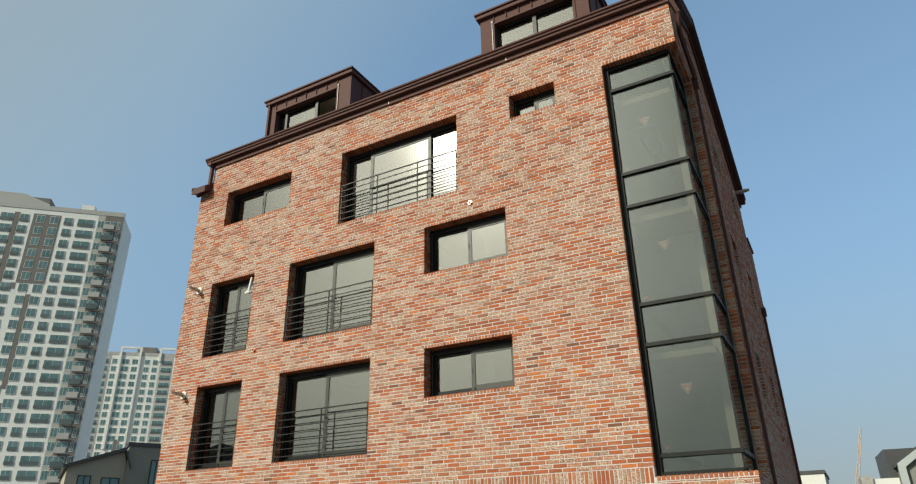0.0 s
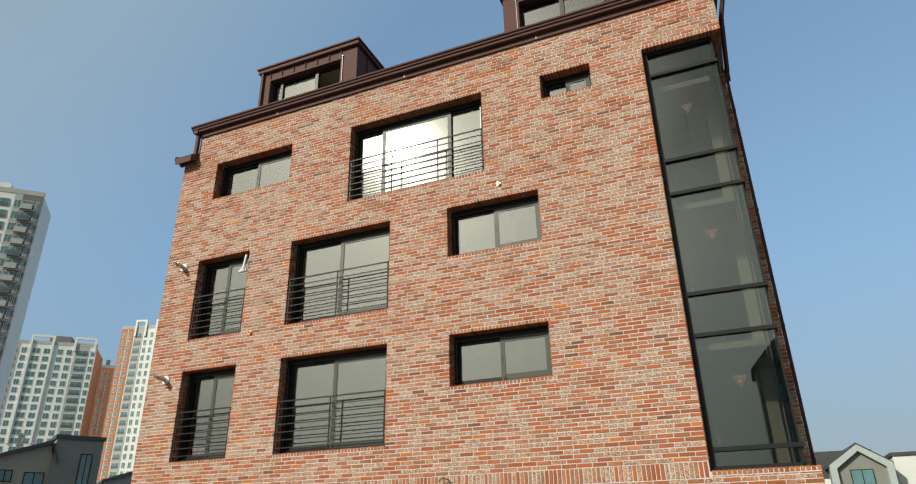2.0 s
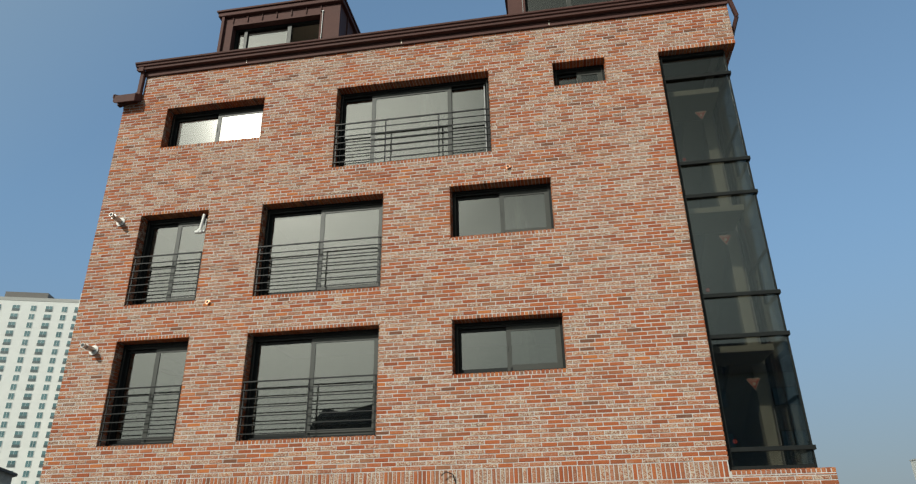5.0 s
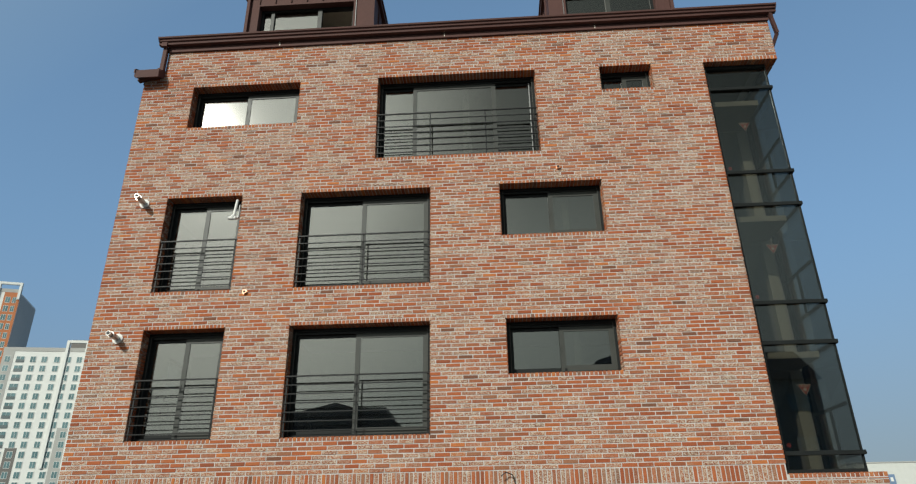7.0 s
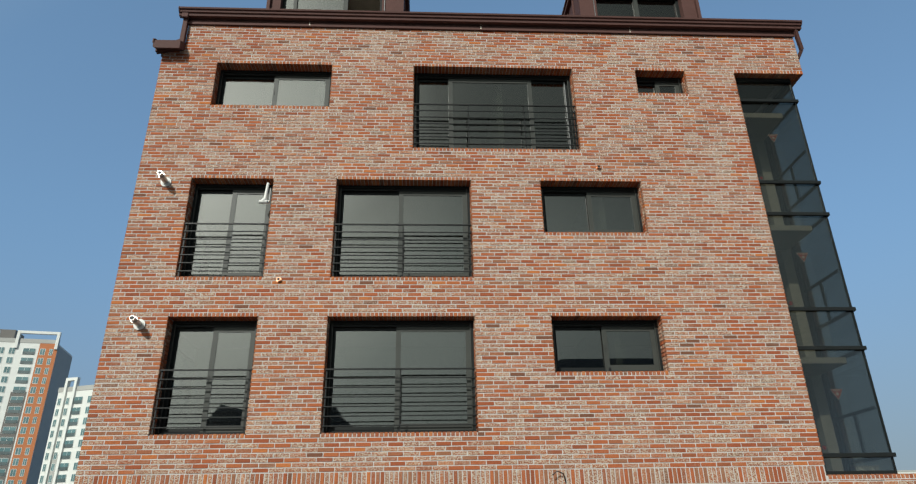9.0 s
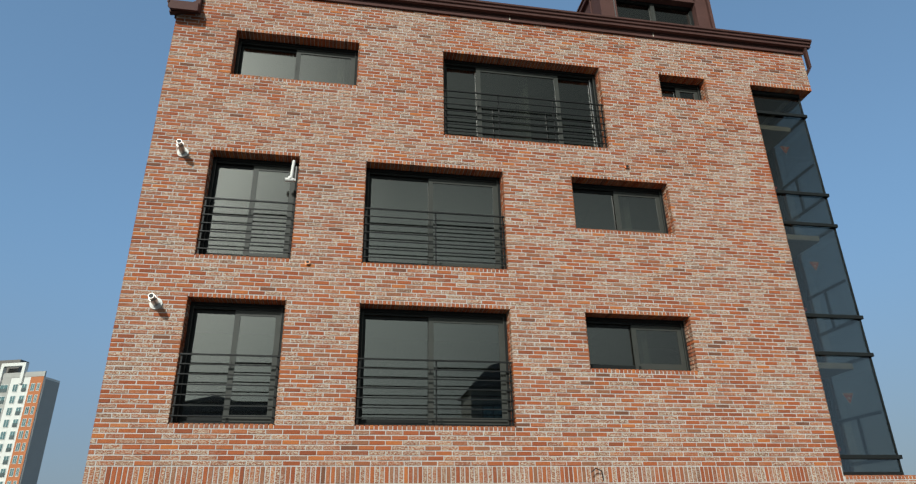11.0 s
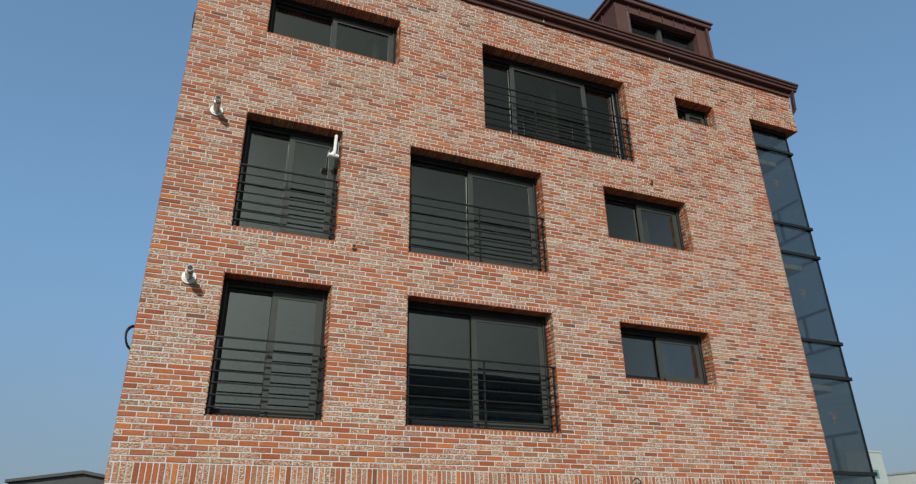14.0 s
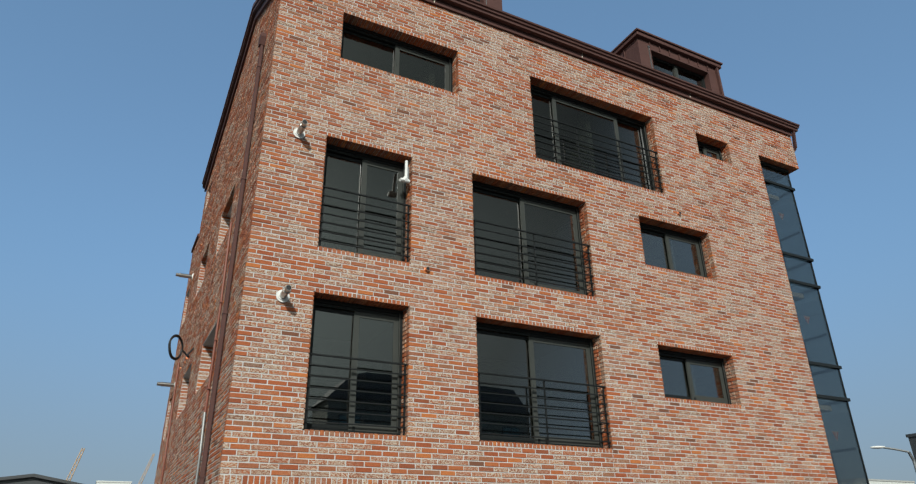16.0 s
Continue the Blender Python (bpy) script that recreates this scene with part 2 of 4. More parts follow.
# ---- mesh helpers ----
def box(bm, x0, x1, y0, y1, z0, z1):
    v = [bm.verts.new(p) for p in ((x0, y0, z0), (x1, y0, z0), (x1, y1, z0), (x0, y1, z0),
                                   (x0, y0, z1), (x1, y0, z1), (x1, y1, z1), (x0, y1, z1))]
    for f in ((0, 3, 2, 1), (4, 5, 6, 7), (0, 1, 5, 4), (1, 2, 6, 5), (2, 3, 7, 6), (3, 0, 4, 7)):
        bm.faces.new([v[i] for i in f])


def boxes(*dims):
    bm = bmesh.new()
    for d in dims:
        box(bm, *d)
    return bm


def rod(bm, a, b, r, sides=8, r2=None, caps=True):
    a, b = Vector(a), Vector(b)
    q = (b - a).to_track_quat("Z", "Y").to_matrix()
    rings = []
    for p, rr in ((a, r), (b, r if r2 is None else r2)):
        rings.append([bm.verts.new(p + q @ Vector((rr * math.cos(k * math.tau / sides), rr * math.sin(k * math.tau / sides), 0))) for k in range(sides)])
    for k in range(sides):
        bm.faces.new((rings[0][k], rings[0][(k + 1) % sides], rings[1][(k + 1) % sides], rings[1][k]))
    if caps:
        bm.faces.new(rings[0][::-1])
        bm.faces.new(rings[1])


def rods(points, r, sides=8):
    bm = bmesh.new()
    for a, b in zip(points, points[1:]):
        rod(bm, a, b, r, sides)
    return bm


def prism_x(bm, profile, x0, x1):
    """A profile of (y, z) pushed along x."""
    a = [bm.verts.new((x0, y, z)) for y, z in profile]
    b = [bm.verts.new((x1, y, z)) for y, z in profile]
    n = len(profile)
    for i in range(n):
        bm.faces.new((a[i], a[(i + 1) % n], b[(i + 1) % n], b[i]))
    bm.faces.new(a[::-1])
    bm.faces.new(b)


def prism_y(bm, profile, y0, y1):
    a = [bm.verts.new((x, y0, z)) for x, z in profile]
    b = [bm.verts.new((x, y1, z)) for x, z in profile]
    n = len(profile)
    for i in range(n):
        bm.faces.new((a[i], a[(i + 1) % n], b[(i + 1) % n], b[i]))
    bm.faces.new(a[::-1])
    bm.faces.new(b)


def mesh_of(name, bm, material, bevel=0.0):
    bmesh.ops.recalc_face_normals(bm, faces=bm.faces)
    if bevel:
        bmesh.ops.bevel(bm, geom=list(bm.edges), offset=bevel, segments=1, affect="EDGES", profile=0.5)
    me = bpy.data.meshes.new(name)
    bm.to_mesh(me)
    bm.free()
    for m in material if isinstance(material, (list, tuple)) else [material]:
        me.materials.append(m)
    return me


def part(name, bm, material, parent, label="", bevel=0.0):
    ob = new(name, mesh_of(name, bm, material, bevel))
    ob.parent = parent
    if label:
        ob["label"] = label
    return ob


def thing(name, label, category, at=(0, 0, 0), group="", kind=""):
    e = new(name)
    e.empty_display_size = 0.2
    e.location = at
    return tagged(e, label, category, group, kind)


def thing_mesh(name, bm, material, label, category, group="", kind="", bevel=0.0):
    return tagged(new(name, mesh_of(name, bm, material, bevel)), label, category, group, kind)


# ---- ground ----
bm = bmesh.new()
vs = [bm.verts.new(p) for p in ((-2500, -2500, 0), (2500, -2500, 0), (2500, 2500, 0), (-2500, 2500, 0))]
bm.faces.new(vs)
thing_mesh("ground", bm, M_GROUND, "worn grey asphalt and bare ground round the houses", "ground", kind="structure")

# ---- the brick house: plan ----
FACE = 11.75                     # front brick face
XL, XR = -14.87, -1.18           # left and right brick faces
BACK = 20.5
XIN = -14.44                     # the raised front wall starts here
ZTOP = 12.06
REVEAL = 0.33
BAND = 0.085                     # rowlock courses over and under openings
COURSE, STRETCH = 0.0717, 0.261
# x0, x1, z0, z1 of the openings in the front
WIN = {
    "a": (-13.84, -12.32, 3.56, 5.535), "b": (-11.09, -8.515, 3.56, 5.535), "c": (-7.12, -5.135, 4.55, 5.535),
    "d": (-13.84, -12.31, 6.305, 8.305), "e": (-11.09, -8.515, 6.305, 8.305), "f": (-7.125, -5.14, 7.22, 8.315),
    "g": (-13.71, -11.355, 10.02, 11.055), "h": (-9.63, -6.275, 9.06, 11.06), "i": (-4.89, -3.82, 10.485, 11.055),
}
TX, TZ0, TZ1, TBACK = -2.715, 2.80, 11.03, 13.35   # glazed stair corner
SOLDIER = 2.94
ROOF_L = ((11.5, 11.42), (14.6, 13.15), (20.62, 11.75))     # verge profile on the left
ROOF_R = ((11.69, 12.40), (14.6, 13.75), (20.62, 11.42))
house = thing("brick_house", "four-storey reclaimed red brick house with brown metal roof", "house")


def under(profile, y):
    for (ya, za), (yb, zb) in zip(profile, profile[1:]):
        if ya <= y <= yb:
            return za + (zb - za) * (y - ya) / (yb - ya)
    return profile[0][1] if y < profile[0][0] else profile[-1][1]


def grid_wall(us, zs, holes, place, thick):
    """One welded wall: a grid of cells with the holes left out. place(u, d, z) gives the point."""
    us, zs = sorted({round(u, 4) for u in us}), sorted({round(z, 4) for z in zs})
    solid = lambda i, k: 0 <= i < len(us) - 1 and 0 <= k < len(zs) - 1 and not any(
        h[0] < (us[i] + us[i + 1]) / 2 < h[1] and h[2] < (zs[k] + zs[k + 1]) / 2 < h[3] for h in holes)
    bm, made = bmesh.new(), {}

    def vert(i, k, d):
        if (i, k, d) not in made:
            made[i, k, d] = bm.verts.new(place(us[i], d * thick, zs[k]))
        return made[i, k, d]

    for i in range(len(us) - 1):
        for k in range(len(zs) - 1):
            if not solid(i, k):
                continue
            for d in (0, 1):
                bm.faces.new([vert(*p, d) for p in ((i, k), (i + 1, k), (i + 1, k + 1), (i, k + 1))])
            for di, dk, p, q in ((-1, 0, (i, k), (i, k + 1)), (1, 0, (i + 1, k), (i + 1, k + 1)), (0, -1, (i, k), (i + 1, k)), (0, 1, (i, k + 1), (i + 1, k + 1))):
                if not solid(i + di, k + dk):
                    bm.faces.new([vert(*p, 0), vert(*q, 0), vert(*q, 1), vert(*p, 1)])
    return bm


def wall_mesh(u0, u1, z0, z1, holes, place, thick):
    hs = [(max(u0, h[0]), min(u1, h[1]), max(z0, h[2]), min(z1, h[3])) for h in holes]
    us = [u0, u1, *[h[0] for h in hs], *[h[1] for h in hs]]
    zs = [z0, z1, *[h[2] for h in hs], *[h[3] for h in hs]]
    return grid_wall(us, zs, [(h[0] - (0.1 if h[0] <= u0 else 0), h[1] + (0.1 if h[1] >= u1 else 0), h[2], h[3]) for h in hs], place, thick)


JOINT = 0.0148
rng = random.Random(7)


def courses(z0, z1, breaks):
    """Course boundaries from z0 to z1 that meet every break."""
    marks = sorted({z0, z1, *[b for b in breaks if z0 < b < z1]})
    rows = []
    for a, b in zip(marks, marks[1:]):
        n = max(1, round((b - a) / COURSE))
        rows += [(a + (b - a) * k / n, a + (b - a) * (k + 1) / n) for k in range(n)]
    return rows


def lay(u0, u1, rows, holes):
    """Running bond with third-brick shifts: pieces as (ua, ub, za, zb)."""
    out, shift = [], 0.0
    for za, zb in rows:
        shift = (shift + STRETCH * rng.choice((0.33, 0.36, 0.5, 0.64))) % STRETCH
        mid = (za + zb) / 2
        free, u = [], u0
        for h in sorted(h for h in holes if h[2] < mid < h[3]):
            if h[0] > u:
                free.append((u, h[0]))
            u = max(u, h[1])
        if u < u1:
            free.append((u, u1))
        for fa, fb in free:
            cuts, c = [fa], u0 - shift + STRETCH * math.floor((fa - u0 + shift) / STRETCH)
            while c < fb:
                c += STRETCH
                p = c + rng.uniform(-0.006, 0.006)
                if p - cuts[-1] > 0.075 and fb - p > 0.075:
                    cuts.append(p)
            cuts.append(fb)
            out += [(a, b, za, zb) for a, b in zip(cuts, cuts[1:])]
    return out


class Bricks:
    """Collects brick blocks for one joined mesh."""

    def __init__(self):
        self.v, self.f = [], []

    def add(self, u0, u1, z0, z1, place, depth=0.1, proud=None):
        """place(u, d, z) gives the world point; d is the depth behind the face."""
        j = JOINT / 2
        c = 0.004
        d0 = rng.uniform(-0.003, 0.004) if proud is None else proud
        n = len(self.v)
        w = lambda: rng.uniform(-0.0022, 0.0022)
        ring = lambda i, d: [(u0 + j + i, d, z0 + j + i), (u1 - j - i, d, z0 + j + i), (u1 - j - i, d, z1 - j - i), (u0 + j + i, d, z1 - j - i)]
        front = [(u + w(), d + w() * 0.5, z + w()) for u, d, z in ring(c, d0)]
        side = [(u + w() * 0.5, d, z + w() * 0.5) for u, d, z in ring(0, d0 + c)]
        self.v += [place(*p) for p in front + side + ring(0, depth)]
        self.f.append((n, n + 1, n + 2, n + 3))
        for k in range(4):
            m = (k + 1) % 4
            self.f.append((n + k, n + 4 + k, n + 4 + m, n + m))
            self.f.append((n + 4 + k, n + 8 + k, n + 8 + m, n + 4 + m))

    def link(self, name, parent, label, material=None):
        me = bpy.data.meshes.new(name)
        me.from_pydata(self.v, [], self.f)
        bm = bmesh.new()
        bm.from_mesh(me)
        bmesh.ops.recalc_face_normals(bm, faces=bm.faces)
        bm.to_mesh(me)
        bm.free()
        me.materials.append(material or M_BRICK)
        ob = new(name, me)
        ob.parent = parent
        return tagged(ob, label, kind="stuff")


front_at = lambda u, d, z: (u, FACE + d, z)
left_at = lambda u, d, z: (XL + d, u, z)
right_at = lambda u, d, z: (XR - d, u, z)
MB = 0.007      # mortar lies this far behind the brick face

# ---- walls behind the bricks ----
front_holes = [WIN[k] for k in "abcdefghi"] + [(TX, XR, TZ0, TZ1)]
fy0, fy1 = FACE + MB, FACE + REVEAL + 0.12
G = 0.022        # backing stands this far clear of the brick reveals
clear = [(h[0] - G, h[1] + G, h[2] - G, h[3] + G) for h in front_holes]
bm = wall_mesh(XL + MB, XR - MB, 0, 11.42, clear, lambda u, d, z: (u, fy0 + d, z), fy1 - fy0)
wall_front = part("wall", bm, M_MORTAR, house, "front wall of mottled red brick with pale joints")
bm = boxes((XIN + MB, XR - MB, fy0, fy1, 11.424, ZTOP))
part("parapet", bm, M_MORTAR, house, "raised brick strip under the gutter")

LEFT_WIN = [(14.28, 15.8, 7.5, 8.47), (17.42, 18.7, 7.63, 8.55), (14.12, 15.72, 4.72, 5.65), (17.15, 18.62, 4.75, 5.66), (19.3, 20.0, 10.55, 11.2)]
REAR_WIN = [(20.62, 21.45, 7.63, 8.57), (20.62, 21.3, 4.65, 5.66)]
RIGHT_WIN = [(15.3, 16.3, 10.0, 10.8), (15.3, 16.3, 7.2, 8.2), (15.3, 16.3, 4.5, 5.5), (17.9, 18.8, 7.2, 8.2), (17.9, 18.8, 4.5, 5.5), (17.9, 18.8, 9.8, 10.6)]


def gable(profile, x0, x1):
    bm = bmesh.new()
    ya, yb = fy1 + 0.002, BACK - 0.31
    prism_x(bm, [(ya, 11.304), (ya, max(11.31, under(profile, ya) - 0.22)), (profile[1][0], profile[1][1] - 0.22), (yb, max(11.31, under(profile, yb) - 0.22)), (yb, 11.304)], x0, x1)
    part("gable", bm, M_MORTAR, house, "brick gable under the roof edge")


bm = wall_mesh(fy1, BACK, 0, 11.3, LEFT_WIN, lambda u, d, z: (XL + MB + d, u, z), 0.39)
wall_left = part("wall", bm, M_MORTAR, house, "sunlit side wall of mottled red brick")
gable(ROOF_L, XL + MB, XL + 0.397)
bm = wall_mesh(fy1, BACK, 0, 11.3, RIGHT_WIN + [(fy1, TBACK, TZ0, TZ1)], lambda u, d, z: (XR - MB - d, u, z), 0.39)
wall_right = part("wall", bm, M_MORTAR, house, "shaded side wall of mottled red brick")
gable(ROOF_R, XR - 0.397, XR - MB)
part("wall", boxes((XL + 0.4, XR - 0.4, BACK - 0.3, BACK, 0, 11.3)), M_MORTAR, house, "plain back wall")
ANNEX, AZ = 21.7, 10.0
part("wall", boxes((XL + 0.41, XR - MB, BACK + 0.002, ANNEX, 0, AZ)), M_MORTAR, house, "lower brick rear part of the house")
part("wall", wall_mesh(BACK + 0.002, ANNEX, 0, AZ, REAR_WIN, lambda u, d, z: (XL + MB + d, u, z), 0.39), M_MORTAR, house, "side of the lower brick rear part")
part("coping", boxes((XL - 0.04, XR + 0.04, BACK + 0.004, ANNEX + 0.05, AZ + 0.003, AZ + 0.09)), M_BROWN, house)
# soffit over the stair corner
part("soffit", boxes((TX, XR - MB, fy1, TBACK, TZ1 + 0.002, TZ1 + 0.2)), M_FLOOR, house, "dull plastered soffit over the stair glass")

# floors and partitions inside
for z in (3.40, 6.13, 8.88, 11.36):
    part("floor_slab", boxes((XL + 0.4, TX - 0.1, fy1 + 0.01, BACK - 0.3, z - 0.2, z)), M_FLOOR, house)
for k, (z0, z1) in enumerate(((3.404, 5.928), (6.134, 8.678), (8.884, 11.158))):
    part("partition", boxes((XL + 0.41, TX - 0.25, 15.2, 15.32, z0, z1)), M_PLASTER, house)
    for x in (-11.75, -7.85, -5.9 if k < 2 else -5.6):
        part("partition", boxes((x, x + 0.12, fy1 + 0.02, 15.19, z0, z1)), M_PLASTER, house)
part("partition", boxes((TX - 0.24, TX - 0.1, fy1 + 0.02, BACK - 0.31, 0.02, 11.35)), M_PLASTER, house)

# ---- roof ----
def roof_slab(profile, x0, x1, name, label):
    (ya, za), (yb, zb), (yc, zc) = profile
    t = 0.2
    bm = bmesh.new()
    prism_x(bm, [(ya, za), (yb, zb), (yc, zc), (yc, zc - t), (yb, zb - t), (ya, za - t)], x0, x1)
    return part(name, bm, M_ROOF, house, label)


roof = roof_slab(ROOF_R, XIN + 0.01, XR + 0.16, "roof", "brown standing-seam metal roof")
verge = roof_slab(ROOF_L, XL - 0.09, XIN, "roof", "low strip of brown metal roof at the side")
for x in [XIN + 0.3 + 0.45 * k for k in range(29)]:
    bm = bmesh.new()
    (ya, za), (yb, zb), (yc, zc) = ROOF_R
    prism_x(bm, [(ya + 0.02, za), (yb, zb), (yc, zc), (yc, zc + 0.03), (yb, zb + 0.03), (ya + 0.02, za + 0.03)], x, x + 0.02)
    part("seam", bm, M_ROOF, roof)
# side fascia in two steps
for prof, xo, s in ((ROOF_L, XL - 0.09, -1), (ROOF_R, XR + 0.16, 1)):
    (ya, za), (yb, zb), (yc, zc) = prof
    for off, h0, h1 in ((0.022, 0.02, -0.17), (0.045, 0.035, -0.07)):
        bm = bmesh.new()
        prism_x(bm, [(ya, za + h0), (yb, zb + h0), (yc, zc + h0), (yc, zc + h1), (yb, zb + h1), (ya, za + h1)],
                xo + s * 0.001, xo + s * off)
        part("verge_board", bm, M_BROWN, house)
    bm = bmesh.new()
    wall_x = XL if s < 0 else XR
    prism_x(bm, [(ya + 0.3, za - 0.05), (yb, zb - 0.22), (yc - 0.1, zc - 0.22), (yc - 0.1, zc - 0.34), (yb, zb - 0.36), (ya + 0.3, za - 0.18)],
            wall_x + s * 0.004, wall_x + s * 0.05)
    part("verge_trim", bm, M_BROWN, house)

# front fascia and gutter
GX0, GX1 = -14.62, -1.03
bm = bmesh.new()
prism_x(bm, [(FACE - 0.045, ZTOP - 0.015), (FACE - 0.045, ZTOP + 0.090), (FACE - 0.033, ZTOP + 0.094), (FACE - 0.033, ZTOP + 0.106), (FACE - 0.062, ZTOP + 0.110), (FACE - 0.062, ZTOP + 0.235),
             (FACE - 0.03, ZTOP + 0.24), (FACE - 0.03, ZTOP + 0.30), (FACE + 0.2, ZTOP + 0.30), (FACE + 0.2, ZTOP + 0.004), (FACE - 0.01, ZTOP + 0.004), (FACE - 0.01, ZTOP - 0.015)], XIN - 0.01, XR + 0.012)
part("fascia", bm, M_BROWN, house, "stepped brown metal fascia")
bm = bmesh.new()
g0 = ZTOP + 0.115
prism_x(bm, [(FACE - 0.064, g0), (FACE - 0.150, g0), (FACE - 0.158, g0 + 0.055), (FACE - 0.192, g0 + 0.068), (FACE - 0.200, g0 + 0.112), (FACE - 0.232, g0 + 0.124), (FACE - 0.240, g0 + 0.160),
             (FACE - 0.222, g0 + 0.160), (FACE - 0.216, g0 + 0.136), (FACE - 0.186, g0 + 0.122), (FACE - 0.178, g0 + 0.08), (FACE - 0.145, g0 + 0.065), (FACE - 0.138, g0 + 0.014), (FACE - 0.064, g0 + 0.014)], GX0, GX1)
gutter = part("gutter", bm, M_BROWN, house, "brown moulded metal eaves gutter")
for x in (-11.9, -8.2, -4.9):
    part("joint_cover", boxes((x, x + 0.022, FACE - 0.0665, FACE - 0.063, ZTOP + 0.112, ZTOP + 0.112 + 0.09), (x, x + 0.022, FACE - 0.0485, FACE - 0.046, ZTOP + 0.01, ZTOP + 0.088)), M_CREAM, gutter, "pale sealant mark")
for x in (GX0, GX1 - 0.012):
    bm = bmesh.new()
    prism_x(bm, [(FACE - 0.066, g0 + 0.002), (FACE - 0.148, g0 + 0.002), (FACE - 0.160, g0 + 0.058), (FACE - 0.194, g0 + 0.07), (FACE - 0.236, g0 + 0.126), (FACE - 0.242, g0 + 0.165), (FACE - 0.066, g0 + 0.165)], x - 0.004, x + 0.016)
    part("end_cap", bm, M_BROWN, gutter)
# left return: box downpipe and stepped coping
pipe = part("corner_pipe", boxes((XIN - 0.10, XIN - 0.005, FACE - 0.10, FACE - 0.004, 11.42, g0 - 0.005)), M_BROWN, house, "square brown downpipe at the roof corner", bevel=0.008)
part("outlet", boxes((XIN - 0.115, XIN + 0.01, FACE - 0.175, FACE - 0.102, g0 - 0.05, g0 + 0.06)), M_BROWN, pipe)
bm = bmesh.new()
prism_y(bm, [(XIN - 0.005, 11.36), (XIN - 0.005, 11.47), (XL - 0.12, 11.36), (XL - 0.12, 11.27)], FACE - 0.085, FACE + 0.02)
part("coping", bm, M_BROWN, pipe)
bm = bmesh.new()
prism_y(bm, [(XIN - 0.11, 11.50), (XIN - 0.11, 11.66), (XL - 0.06, 11.44), (XL - 0.08, 11.385)], FACE - 0.03, FACE + 0.3)
part("coping", bm, M_BROWN, pipe)
part("cheek", boxes((XIN - 0.02, XIN + 0.005, FACE + 0.03, 14.6, 11.3, 12.3)), M_BROWN, house)
# right return: square pipe round the corner
bm = bmesh.new()
for a, b in (((XR + 0.02, FACE - 0.12, g0 + 0.05), (XR + 0.06, FACE - 0.06, g0 - 0.1)), ((XR + 0.06, FACE - 0.06, g0 - 0.1), (XR + 0.16, FACE + 0.05, 11.75)), ((XR + 0.16, FACE + 0.05, 11.75), (XR + 0.08, FACE + 0.3, 11.5)),
             ((XR + 0.08, FACE + 0.3, 11.5), (XR + 0.08, 13.5, 11.2))):
    rod(bm, a, b, 0.05, 4)
part("corner_pipe", bm, M_BROWN, house, "square brown downpipe bent round the corner")


def downpipe(x, y, ztop, zbot, s, label):
    t = part("downpipe", boxes((x - 0.03, x + 0.03, y - 0.04, y + 0.04, zbot, ztop)), M_BROWN, house, label, bevel=0.01)
    bm = bmesh.new()
    prism_x(bm, [(y - 0.05, ztop - 0.04), (y + 0.05, ztop - 0.04), (y + 0.11, ztop + 0.12), (y + 0.11, ztop + 0.2), (y - 0.11, ztop + 0.2), (y - 0.11, ztop + 0.12)], x - 0.06, x + 0.07)
    part("hopper", bm, M_BROWN, t)
    z = zbot + 0.6
    while z < ztop:
        part("bracket", boxes((x - 0.036, x + 0.036, y - 0.05, y + 0.05, z, z + 0.03)), M_BROWN, t)
        z += 2.4


downpipe(XL - 0.045, 12.92, 10.75, 0.0, -1, "brown square downpipe with hopper")
downpipe(XR + 0.045, 13.55, 11.05, 0.0, 1, "brown square downpipe with hopper")
downpipe(XR + 0.045, 20.2, 7.55, 0.0, 1, "brown square downpipe with hopper")

